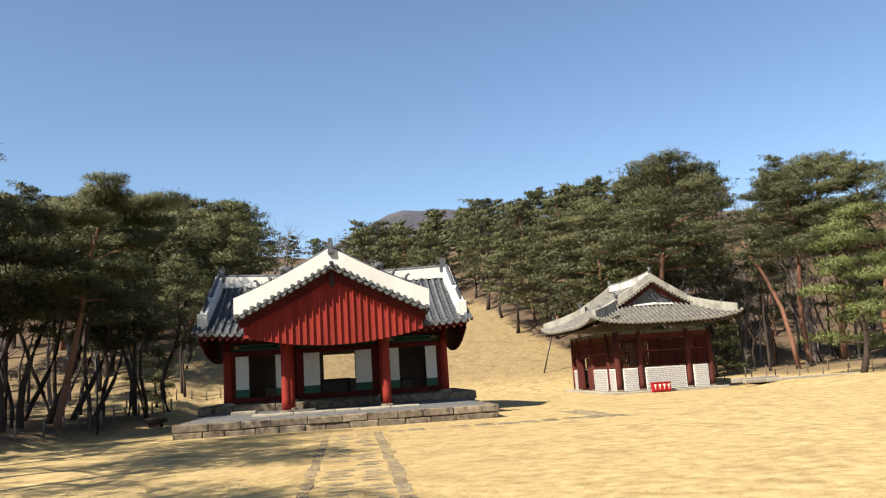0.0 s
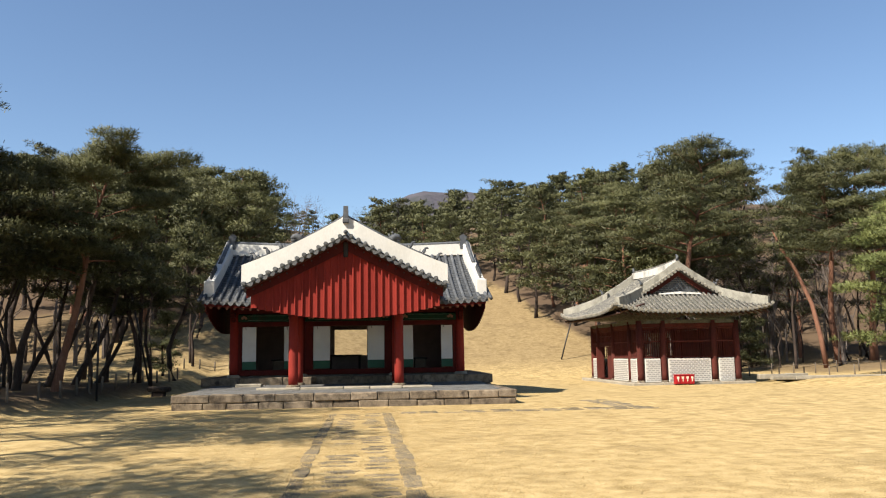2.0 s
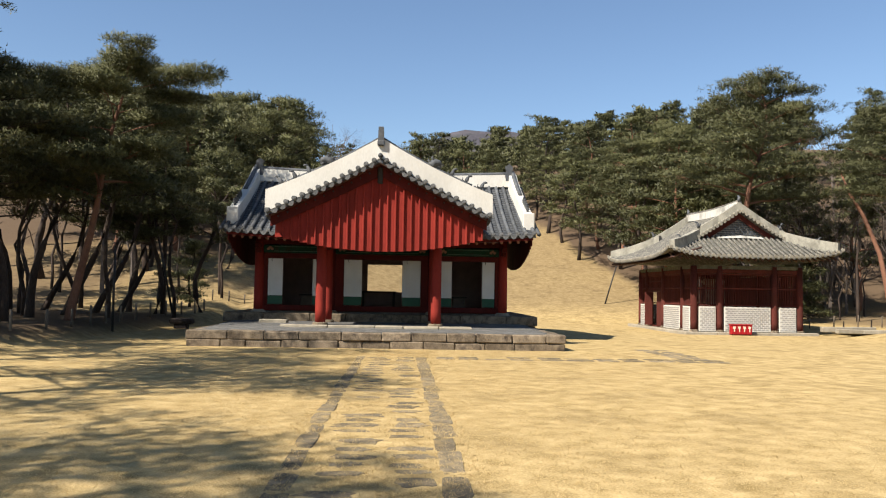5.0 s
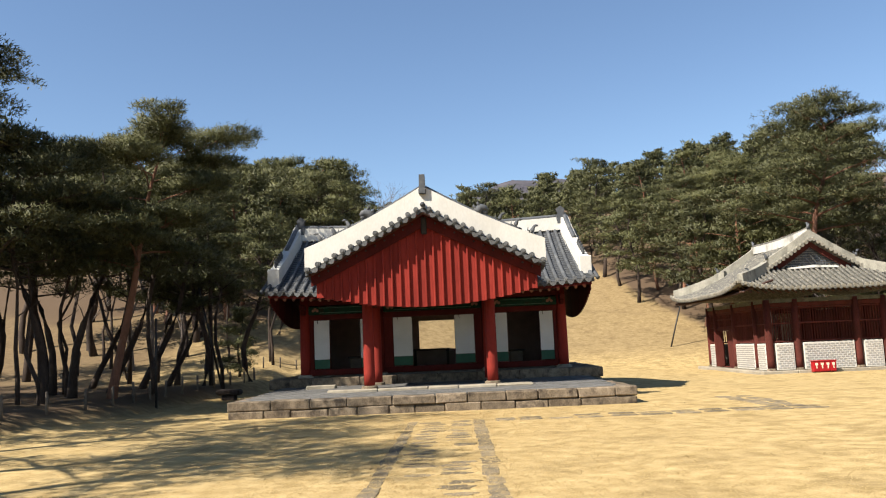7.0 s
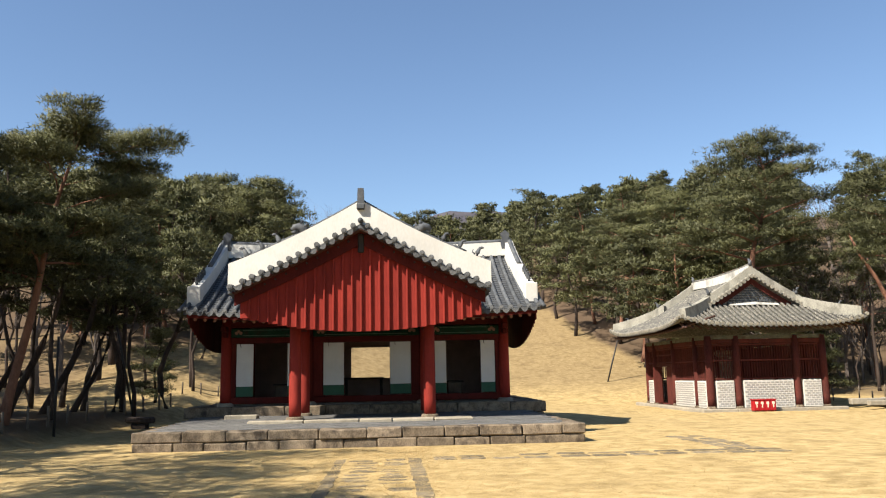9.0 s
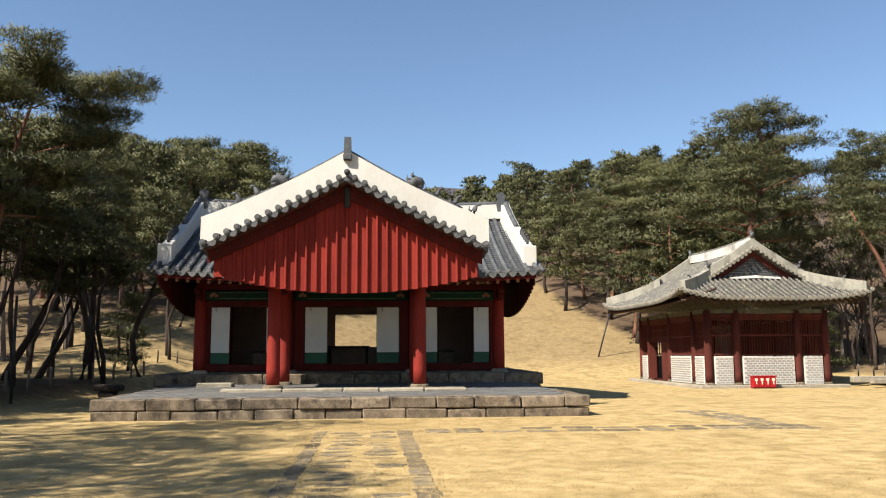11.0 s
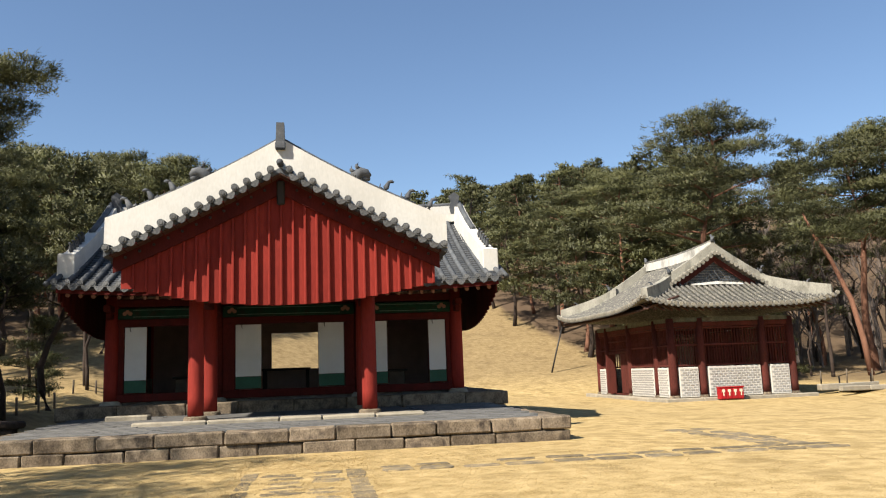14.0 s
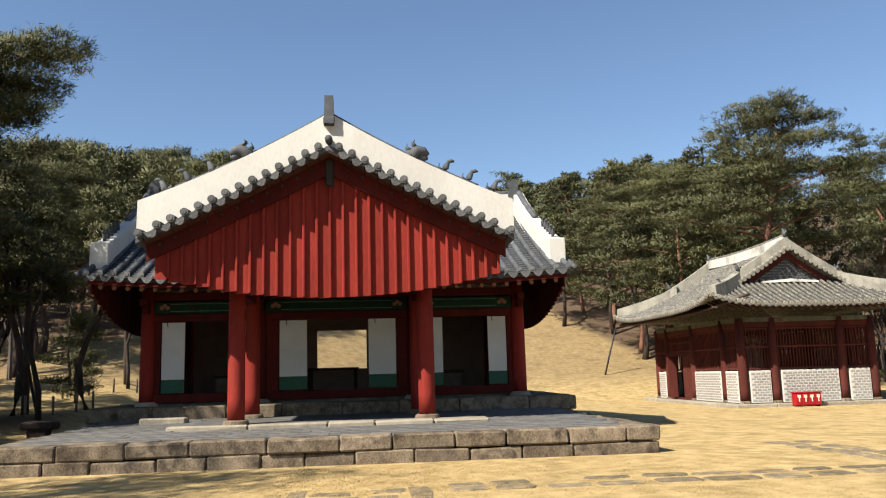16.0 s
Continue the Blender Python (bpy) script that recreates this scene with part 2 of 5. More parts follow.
# mesh helpers
class Mesh:
    """Collects points and faces; shapes are added one after another."""

    def __init__(self):
        self.v, self.f = [], []

    def add(self, verts, faces):
        k = len(self.v)
        self.v.extend(verts)
        self.f.extend([tuple(i + k for i in q) for q in faces])
        return self

    def box(self, x0, x1, y0, y1, z0, z1, m=None):
        p = [Vector((x, y, z)) for z in (z0, z1) for y in (y0, y1) for x in (x0, x1)]
        if m is not None:
            p = [m @ q for q in p]
        return self.add([tuple(q) for q in p], [(0, 2, 3, 1), (4, 5, 7, 6), (0, 1, 5, 4), (2, 6, 7, 3), (0, 4, 6, 2), (1, 3, 7, 5)])

    def block(self, x0, x1, y0, y1, z0, z1, c=0.02, jig=0.0, m=None):
        """A box with chamfered edges and slightly uneven corners."""
        v = []
        for sz, z in ((1, z0), (-1, z1)):
            for sy, y in ((1, y0), (-1, y1)):
                for sx, x in ((1, x0), (-1, x1)):
                    j = Vector((random.uniform(-jig, jig), random.uniform(-jig, jig), random.uniform(-jig, jig)))
                    v += [Vector((x, y + sy * c, z + sz * c)) + j, Vector((x + sx * c, y, z + sz * c)) + j, Vector((x + sx * c, y + sy * c, z)) + j]
        if m is not None:
            v = [m @ q for q in v]
        f = []
        g = lambda i, k: 3 * i + k
        f += [(g(0, 2), g(2, 2), g(3, 2), g(1, 2)), (g(4, 2), g(5, 2), g(7, 2), g(6, 2))]
        f += [(g(0, 1), g(1, 1), g(5, 1), g(4, 1)), (g(2, 1), g(6, 1), g(7, 1), g(3, 1))]
        f += [(g(0, 0), g(4, 0), g(6, 0), g(2, 0)), (g(1, 0), g(3, 0), g(7, 0), g(5, 0))]
        for a, b in ((0, 1), (2, 3), (4, 5), (6, 7)):
            f.append((g(a, 1), g(a, 2), g(b, 2), g(b, 1)))
        for a, b in ((0, 2), (1, 3), (4, 6), (5, 7)):
            f.append((g(a, 0), g(b, 0), g(b, 2), g(a, 2)))
        for a, b in ((0, 4), (1, 5), (2, 6), (3, 7)):
            f.append((g(a, 0), g(a, 1), g(b, 1), g(b, 0)))
        for a in range(8):
            f.append((g(a, 0), g(a, 2), g(a, 1)))
        return self.add([tuple(q) for q in v], f)

    def tube(self, pts, radii, n=8, caps=True):
        pts = [Vector(p) for p in pts]
        k0, rings = len(self.v), len(pts)
        up = Vector((0, 0, 1))
        for i, p in enumerate(pts):
            d = (pts[min(i + 1, rings - 1)] - pts[max(i - 1, 0)]).normalized()
            s = d.cross(up if abs(d.z) < 0.95 else Vector((1, 0, 0))).normalized()
            u = s.cross(d)
            for k in range(n):
                a = 2 * math.pi * k / n
                self.v.append(tuple(p + radii[i] * (math.cos(a) * s + math.sin(a) * u)))
        for i in range(rings - 1):
            for k in range(n):
                a, b = k0 + i * n + k, k0 + i * n + (k + 1) % n
                self.f.append((a, b, b + n, a + n))
        if caps:
            self.f.append(tuple(k0 + k for k in range(n))[::-1])
            self.f.append(tuple(k0 + (rings - 1) * n + k for k in range(n)))
        return self

    def sweep(self, pts, half, heights, side):
        """A bar of rectangular section that stands on a line of points; side is the way across it."""
        k0, s = len(self.v), Vector(side).normalized()
        for p, h in zip(pts, heights):
            p = Vector(p)
            for q in (p - s * half, p + s * half, p + s * half * 0.8 + Vector((0, 0, h)), p - s * half * 0.8 + Vector((0, 0, h))):
                self.v.append(tuple(q))
        r = len(pts)
        for i in range(r - 1):
            for k in range(4):
                a, b = k0 + 4 * i + k, k0 + 4 * i + (k + 1) % 4
                self.f.append((a, b, b + 4, a + 4))
        self.f.append((k0 + 3, k0 + 2, k0 + 1, k0))
        self.f.append(tuple(k0 + 4 * (r - 1) + k for k in range(4)))
        return self

    def sheet(self, grid, thick=0.0):
        """A surface through a grid of points, with a lower side when it has thickness."""
        rows, cols = len(grid), len(grid[0])
        k0 = len(self.v)
        for r in grid:
            self.v.extend(tuple(p) for p in r)
        idx = lambda i, j: k0 + i * cols + j
        for i in range(rows - 1):
            for j in range(cols - 1):
                self.f.append((idx(i, j), idx(i, j + 1), idx(i + 1, j + 1), idx(i + 1, j)))
        if thick:
            k1 = len(self.v)
            for r in grid:
                self.v.extend((p[0], p[1], p[2] - thick) for p in r)
            lo = lambda i, j: k1 + i * cols + j
            for i in range(rows - 1):
                for j in range(cols - 1):
                    self.f.append((lo(i, j), lo(i + 1, j), lo(i + 1, j + 1), lo(i, j + 1)))
            rim = [(0, j) for j in range(cols)] + [(i, cols - 1) for i in range(1, rows)] + [(rows - 1, j) for j in range(cols - 2, -1, -1)] + [(i, 0) for i in range(rows - 2, 0, -1)]
            for a, b in zip(rim, rim[1:] + rim[:1]):
                self.f.append((idx(*a), lo(*a), lo(*b), idx(*b)))
        return self


def data_of(name, mesh, material, smooth=False):
    me = bpy.data.meshes.new(name)
    me.from_pydata([tuple(p) for p in mesh.v], [], mesh.f)
    me.materials.append(material)
    if smooth:
        me.polygons.foreach_set("use_smooth", [True] * len(me.polygons))
    me.update()
    return me


def place_of(ob):
    p = Vector(ob.location)
    while ob.parent:
        ob = ob.parent
        p += Vector(ob.location)
    return p


def part(name, mesh, material, parent=None, label="", smooth=False):
    """One mesh object, given in world places, under a thing or a part; its origin is the parent's."""
    if parent is not None:
        o = place_of(parent)
        mesh.v = [(p[0] - o.x, p[1] - o.y, p[2] - o.z) for p in mesh.v]
    ob = new(name, data_of(name, mesh, material, smooth))
    if parent is not None:
        ob.parent = parent
    if label:
        tagged(ob, label)
    return ob


def piece(name, data, parent, m):
    """One of many alike pieces: an object on a shared mesh, at a world pose."""
    ob = new(name, data)
    ob.parent = parent
    ob.matrix_basis = Matrix.Translation(-place_of(parent)) @ m
    return ob


def thing(name, at, label, category, group="", kind=""):
    e = new(name)
    e.location = at
    e.empty_display_size = 0.3
    return tagged(e, label, category, group, kind)


def lerp(a, b, t):
    return a + (b - a) * t


def smooth_step(a, b, x):
    t = max(0.0, min(1.0, (x - a) / (b - a)))
    return t * t * (3 - 2 * t)


# ground
def ground_z(x, y):
    start = lerp(15.0, 29.0, smooth_step(-9, 10, x)) + lerp(0, 4, smooth_step(22, 40, x))
    d = max(0.0, y - start)
    h = 0.0085 * d * d if d < 20 else 3.4 + 0.235 * (d - 20)
    if d > 110:
        h = 24.55 + 6 * (1 - math.exp(-(d - 110) / 32))
    h += (0.22 * min(40.0, max(0.0, x - 7)) + 0.12 * min(30.0, max(0.0, -8 - x))) * smooth_step(12, 50, d)
    bank = smooth_step(0.0, 1.3, bank_edge(y) - x) * (0.45 + 0.025 * min(20, max(0, bank_edge(y) - x)))
    rise = 0.5 * smooth_step(28, 42, x) - 0.3 * smooth_step(7, 14, x) * smooth_step(27, 24, x) * smooth_step(40, 30, y) * smooth_step(2, 12, y)
    return h + bank * smooth_step(60, 30, y) + rise + 0.03 * noise.noise((x * 0.35, y * 0.35, 0)) * smooth_step(3, 8, abs(x - 0.4) + max(0, -y - 60))


def bank_edge(y):
    return -10.4 + 0.9 * math.sin(y * 0.12) + 0.5 * math.sin(y * 0.37 + 1) + 0.07 * max(0, y)


def litter(x, y):
    a = smooth_step(-0.3, 1.0, bank_edge(y) - x) * lerp(1.0, lerp(0.15, 0.85, smooth_step(-13, -19, x)), smooth_step(12, 19, y))
    b = smooth_step(0, 6, y - wood_edge(x))
    b = max(b, 0.55 * smooth_step(0, 12, y - lerp(17.0, 31.0, smooth_step(-9, 10, x))))
    c = max(smooth_step(28, 33, x) * smooth_step(20, 27, y) * 0.8, smooth_step(45, 60, abs(x)))
    return max(a, b, c)


def wood_edge(x):
    """How far back the open grass goes before the pines begin."""
    left = lerp(32, 66, smooth_step(-14, -3, x))
    return lerp(lerp(left, 46, smooth_step(15, 21, x)), 38, smooth_step(20, 25, x)) + 2 * math.sin(x * 0.5)


def build_ground():
    def axis(lo, mid0, mid1, hi, fine, coarse):
        out, v = [], mid0
        while v < mid1:
            out.append(v)
            v += fine
        out.append(mid1)
        step, v = fine, mid1
        while v < hi:
            step = min(step * 1.25, coarse)
            v += step
            out.append(v)
        step, v, low = fine, mid0, []
        while v > lo:
            step = min(step * 1.25, coarse)
            v -= step
            low.append(v)
        return low[::-1] + out
    xs = axis(-1500, -24, 26, 1500, 0.6, 120)
    ys = axis(-900, -34, 62, 2600, 0.6, 120)
    m = Mesh()
    m.sheet([[(x, y, ground_z(x, y)) for x in xs] for y in ys])
    ob = part("ground", m, GROUND, None, "", True)
    at = ob.data.attributes.new("litter", "FLOAT", "POINT")
    at.data.foreach_set("value", [litter(p[0], p[1]) for p in m.v])
    tagged(ob, "dry golden winter lawn rising to a wooded hill", "ground", kind="structure")


build_ground()


def far_mountain():
    m = Mesh()
    grid = []
    for i in range(14):
        t = i / 13
        row = []
        for j in range(61):
            x = -420 + 840 * j / 60
            peak = 150 * math.exp(-((x - 100) / 150) ** 2) + 45 * math.exp(-((x + 60) / 120) ** 2) + 9 * noise.noise((x * 0.02, 3, 0)) + 3 * noise.noise((x * 0.09, 5, 0))
            row.append((x, 560 + 150 * t, -5 + peak * math.sin(t * math.pi / 2) + 4 * noise.noise((x * 0.03, t * 6, 1))))
        grid.append(row)
    m.sheet(grid)
    tagged(part("backdrop", m, HILL, None, "", True), "bare brown wooded mountain far behind the pines", "mountain", kind="structure")


far_mountain()

# shrine: terrace, plinth, T-shaped hall
CX = -0.09


def stone_course(name, parent, x0, x1, y0, y1, z0, z1, low, high, along="x", material=STONE, chamfer=0.028):
    """A row of single stones of uneven length along x or y."""
    a, end = (x0, x1) if along == "x" else (y0, y1)
    while a < end - 0.01:
        b = min(end, a + random.uniform(low, high))
        if end - b < low * 0.6:
            b = end
        g, d = 0.007, random.uniform(-0.025, 0.02)
        m = Mesh()
        if along == "x":
            m.block(a + g, b - g, y0 + d, y1, z0 + g, z1 + random.uniform(-0.016, 0.008), chamfer, 0.012)
        else:
            m.block(x0, x1 + d, a + g, b - g, z0 + g, z1 + random.uniform(-0.016, 0.008), chamfer, 0.012)
        part(name, m, material, parent)
        a = b


terrace = thing("stone_terrace", (0, 3, 0), "low weathered granite terrace paved with dark bricks", "terrace")
part("core", Mesh().box(-5.45, 5.45, 0.25, 6.2, -0.3, 0.425), PAVER, terrace)
stone_course("stone", terrace, -5.68, 5.68, -0.04, 0.42, 0.21, 0.475, 0.75, 1.3)
stone_course("stone", terrace, -5.66, 5.66, -0.025, 0.4, -0.12, 0.208, 0.7, 1.4)
stone_course("stone", terrace, 5.3, 5.68, 0.43, 6.2, 0.21, 0.475, 0.8, 1.4, "y")
stone_course("stone", terrace, 5.3, 5.62, 0.41, 6.2, -0.12, 0.2, 0.8, 1.4, "y")
stone_course("stone", terrace, -5.68, -5.3, 0.43, 6.2, 0.21, 0.475, 0.8, 1.4, "y")
stone_course("stone", terrace, -5.62, -5.3, 0.41, 6.2, -0.12, 0.2, 0.8, 1.4, "y")
TERRACE_TOP = 0.47
paver_data = data_of("paving_brick", Mesh().block(-0.177, 0.177, -0.177, 0.177, -0.05, 0.0, 0.004, 0.002), PAVER)
extra = Mesh()
for j in range(16):
    y = 0.62 + 0.36 * j
    for i in range(31):
        x = -5.3 + 0.36 * i + (0.18 if j % 2 else 0)
        if x > 5.15 or (-3.1 < x < 3.0 and y > 2.4):
            continue
        z = TERRACE_TOP + 0.004 + 0.018 * max(0, y - 0.5) + random.uniform(-0.005, 0.004)
        if y < 3.4:
            piece("paving_brick", paver_data, terrace, pose(x, y, z, 0, 0, random.uniform(-1, 1)))
        else:
            extra.block(x - 0.177, x + 0.177, y - 0.177, y + 0.177, z - 0.05, z, 0.004, 0.002)
tagged(part("paving", extra, PAVER, terrace), kind="stuff")

plinth = thing("stone_plinth", (CX, 9, 0), "granite plinth carrying the shrine hall", "plinth")
part("core", Mesh().box(-5.6, 5.6, 6.25, 13.3, -0.2, 0.85), STONE, plinth)
stone_course("stone", plinth, -5.9, 5.82, 5.95, 6.45, 0.5, 0.87, 1.0, 1.9)
stone_course("stone", plinth, -5.82, 5.76, 6.0, 6.45, 0.1, 0.49, 1.0, 1.8)
for sx, ex in ((-5.9, -5.5), (5.42, 5.82)):
    stone_course("stone", plinth, sx, ex, 6.46, 13.4, 0.5, 0.87, 1.0, 1.9, "y")
    stone_course("stone", plinth, sx + 0.03, ex - 0.03, 6.46, 13.4, -0.15, 0.49, 1.0, 1.9, "y")

porch_floor = thing("porch_floor", (CX, 4, 0.5), "stone-edged floor of the open porch", "floor")
part("core", Mesh().box(-3.0, 2.8, 2.78, 5.94, 0.4, 0.565), PAVER, porch_floor)
stone_course("edge_stone", porch_floor, -3.3, 3.05, 2.42, 2.8, 0.4, 0.58, 0.9, 1.6, "x", STONE_PALE, 0.03)
stone_course("edge_stone", porch_floor, -3.28, -2.98, 2.82, 5.94, 0.4, 0.55, 0.9, 1.6, "y", PAVER, 0.03)
stone_course("edge_stone", porch_floor, 2.75, 3.05, 2.82, 5.94, 0.4, 0.55, 0.9, 1.6, "y", PAVER, 0.03)
step = Mesh().block(-4.35, -3.36, 4.6, 5.0, 0.5, 0.66, 0.03, 0.012)
tagged(part("step_stone", step, STONE_PALE), "pale granite step stone lying on the terrace", "step")

shrine = thing("shrine_hall", (CX, 8, 0.85), "red timber shrine hall with white plaster roof ridges", "shrine")


def column(parent, x, y, z0, z1, r, material, base_r=0.3, stone=STONE_PALE):
    """A round timber column, a little thinner at the top, on a round base stone."""
    zs = [z0 + 0.09, z0 + 0.5, lerp(z0, z1, 0.5), z1]
    c = part("column", Mesh().tube([(x, y, z) for z in zs], [r * 1.02, r * 1.03, r, r * 0.93], 20), material, parent, "", True)
    b = Mesh()
    b.tube([(x, y, z0 - 0.1), (x, y, z0 + 0.0), (x, y, z0 + 0.075), (x, y, z0 + 0.1)], [base_r * 1.12, base_r * 1.05, base_r * 0.95, base_r * 0.82], 20)
    part("column_base", b, stone, parent, "pale granite base stone")
    return c


PX, FRONT, BACK = 1.93, 6.9, 11.8
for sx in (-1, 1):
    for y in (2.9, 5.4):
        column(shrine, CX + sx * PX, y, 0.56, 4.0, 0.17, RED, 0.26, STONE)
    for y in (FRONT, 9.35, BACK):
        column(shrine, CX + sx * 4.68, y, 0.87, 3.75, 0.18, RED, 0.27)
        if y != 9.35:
            # inner hall columns: porch shade put into a darker red
            column(shrine, CX + sx * 1.95, y, 0.87, 3.75, 0.17, RED_SHADED, 0.26)


def beam(parent, name, x0, x1, y0, y1, z0, z1, material, label="", c=0.012):
    return part(name, Mesh().block(x0, x1, y0, y1, z0, z1, c), material, parent, label)


# beams of hall front and porch; the reds are darkened to hold eave shade
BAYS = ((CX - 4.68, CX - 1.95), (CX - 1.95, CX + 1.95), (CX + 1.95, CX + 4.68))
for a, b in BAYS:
    beam(shrine, "lintel", a + 0.16, b - 0.16, FRONT - 0.08, FRONT + 0.08, 2.93, 3.12, RED_SHADED)
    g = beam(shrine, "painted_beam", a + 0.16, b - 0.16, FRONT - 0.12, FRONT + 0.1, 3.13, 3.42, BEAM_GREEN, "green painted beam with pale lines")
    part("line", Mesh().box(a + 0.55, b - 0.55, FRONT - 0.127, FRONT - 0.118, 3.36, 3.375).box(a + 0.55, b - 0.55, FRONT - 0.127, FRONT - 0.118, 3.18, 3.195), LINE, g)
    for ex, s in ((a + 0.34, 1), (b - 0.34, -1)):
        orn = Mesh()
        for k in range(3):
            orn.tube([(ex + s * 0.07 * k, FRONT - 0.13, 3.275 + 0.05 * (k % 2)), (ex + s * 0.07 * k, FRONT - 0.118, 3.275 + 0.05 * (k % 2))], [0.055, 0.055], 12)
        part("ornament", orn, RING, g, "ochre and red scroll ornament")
    beam(shrine, "upper_beam", a, b, FRONT - 0.1, FRONT + 0.1, 3.46, 3.66, RED_SHADED)
    beam(shrine, "sill", a + 0.16, b - 0.16, FRONT - 0.08, FRONT + 0.08, 0.93, 1.14, RED_SHADED)
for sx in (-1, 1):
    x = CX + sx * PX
    beam(shrine, "porch_beam", x - 0.1, x + 0.1, 2.75, FRONT - 0.12, 3.2, 3.45, RED_SHADED)
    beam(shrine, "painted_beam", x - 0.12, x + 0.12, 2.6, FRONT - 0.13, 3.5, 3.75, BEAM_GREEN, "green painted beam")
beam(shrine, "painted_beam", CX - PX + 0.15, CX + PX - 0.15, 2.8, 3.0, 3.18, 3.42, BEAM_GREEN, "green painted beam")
beam(shrine, "porch_beam", CX - PX - 0.3, CX + PX + 0.3, 2.78, 3.02, 3.5, 3.75, RED_SHADED)
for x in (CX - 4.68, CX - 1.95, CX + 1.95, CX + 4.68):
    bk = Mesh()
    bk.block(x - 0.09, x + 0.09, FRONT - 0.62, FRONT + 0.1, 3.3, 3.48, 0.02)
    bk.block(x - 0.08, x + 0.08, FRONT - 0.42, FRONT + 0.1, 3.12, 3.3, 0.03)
    part("bracket", bk, RED_SHADED, shrine, "carved bracket under the eaves")


# doors: pairs of leaves folded open in each bay
def door_leaf(x0, x1):
    d = part("door_leaf", Mesh().block(x0, x1, FRONT - 0.03, FRONT + 0.03, 1.15, 2.92, 0.008), RED_SHADED, shrine, "open door leaf papered white above a green panel")
    part("door_paper", Mesh().box(x0 + 0.012, x1 - 0.012, FRONT - 0.037, FRONT - 0.03, 1.5, 2.91), PAPER, d)
    part("door_panel", Mesh().box(x0 + 0.012, x1 - 0.012, FRONT - 0.037, FRONT - 0.03, 1.17, 1.492), GREEN, d)
    hk = Mesh().tube([(lerp(x0, x1, 0.25), FRONT - 0.06, 2.93), (lerp(x0, x1, 0.25), FRONT - 0.07, 2.84), (lerp(x0, x1, 0.25) + 0.02, FRONT - 0.07, 2.8)], [0.012, 0.012, 0.012], 6)
    part("door_hook", hk, POLE, d)


for x0, x1 in ((-4.44, -3.86), (-2.75, -2.2), (-1.55, -0.84), (0.69, 1.41), (2.04, 2.62), (3.78, 4.28)):
    door_leaf(x0, x1)
# jambs share the red that has shade in its colour
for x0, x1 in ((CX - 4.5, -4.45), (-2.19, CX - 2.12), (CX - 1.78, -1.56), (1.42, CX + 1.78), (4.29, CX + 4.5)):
    beam(shrine, "jamb", x0, x1, FRONT - 0.06, FRONT + 0.06, 1.14, 2.93, RED_SHADED)

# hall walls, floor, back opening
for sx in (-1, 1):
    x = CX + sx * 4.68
    part("side_wall", Mesh().box(x - 0.09, x + 0.09, FRONT + 0.15, BACK - 0.15, 0.87, 3.75), RED_SHADED, shrine, "dull red side wall")
    beam(shrine, "side_sill", x - 0.16, x + 0.16, FRONT + 0.2, BACK - 0.2, 0.872, 1.55, STONE)
bw = Mesh()
for a, b, z0, z1 in ((CX - 4.6, -0.84, 0.87, 3.75), (0.7, CX + 4.6, 0.87, 3.75), (-0.84, 0.7, 0.87, 1.7), (-0.84, 0.7, 2.91, 3.75)):
    bw.box(a, b, BACK - 0.08, BACK + 0.08, z0, z1)
part("back_wall", bw, INTERIOR, shrine, "dim plastered back wall with an opening")
part("hall_floor", Mesh().box(CX - 4.6, CX + 4.6, FRONT + 0.1, BACK - 0.09, 0.8, 0.97), PAVER, shrine, "dark brick floor inside")
part("hall_ceiling", Mesh().box(CX - 4.6, CX + 4.6, FRONT + 0.12, BACK - 0.1, 3.68, 3.74), INTERIOR, shrine)
altar = thing("altar_table", (-0.1, 10.9, 0.97), "dark lacquered altar table inside the hall", "table")
part("tabletop", Mesh().block(-1.1, 0.45, 10.5, 11.3, 1.66, 1.73, 0.015), DARKWOOD, altar)
for x in (-1.0, 0.35):
    for y in (10.6, 11.2):
        part("leg", Mesh().block(x - 0.05, x + 0.05, y - 0.05, y + 0.05, 0.972, 1.66, 0.01), DARKWOOD, altar)
for x in (-3.1, 3.0):
    st = thing("offering_stand", (x, 8.6, 0.97), "olive wooden offering stand beside the doorway", "stand")
    part("stand_body", Mesh().block(x - 0.25, x + 0.25, 8.3, 8.8, 0.972, 1.5, 0.02), POST, st)
    part("stand_top", Mesh().block(x - 0.32, x + 0.32, 8.22, 8.88, 1.502, 1.56, 0.015), DARKWOOD, st)

# main roof
ROOF_X, EAVE_Y, RIDGE_Y = 5.62, 4.72, 9.4
EAVE_BACK = 14.08


def main_z(t, x):
    """Height of the main roof at t (0 eave, 1 ridge), lifted a little at the ends."""
    return 3.72 + 2.45 * (0.78 * t + 0.22 * t * t) + 0.16 * (abs(x - CX) / ROOF_X) ** 3 * (1 - t)


main_roof = part("roof", Mesh().sheet([[(CX + ROOF_X * s, lerp(EAVE_Y + 0.1, RIDGE_Y, t), main_z(t, CX + ROOF_X * s) - 0.03) for s in [k / 12 - 1 for k in range(25)]] for t in [k / 10 for k in range(11)]], 0.09), TILE, shrine, "dark grey tiled gable roof")
part("roof_back", Mesh().sheet([[(CX + ROOF_X * s, lerp(EAVE_BACK, RIDGE_Y, t), main_z(t, CX + ROOF_X * s) - 0.03) for s in [k / 12 - 1 for k in range(25)][::-1]] for t in [k / 10 for k in range(11)]], 0.09), TILE, shrine)


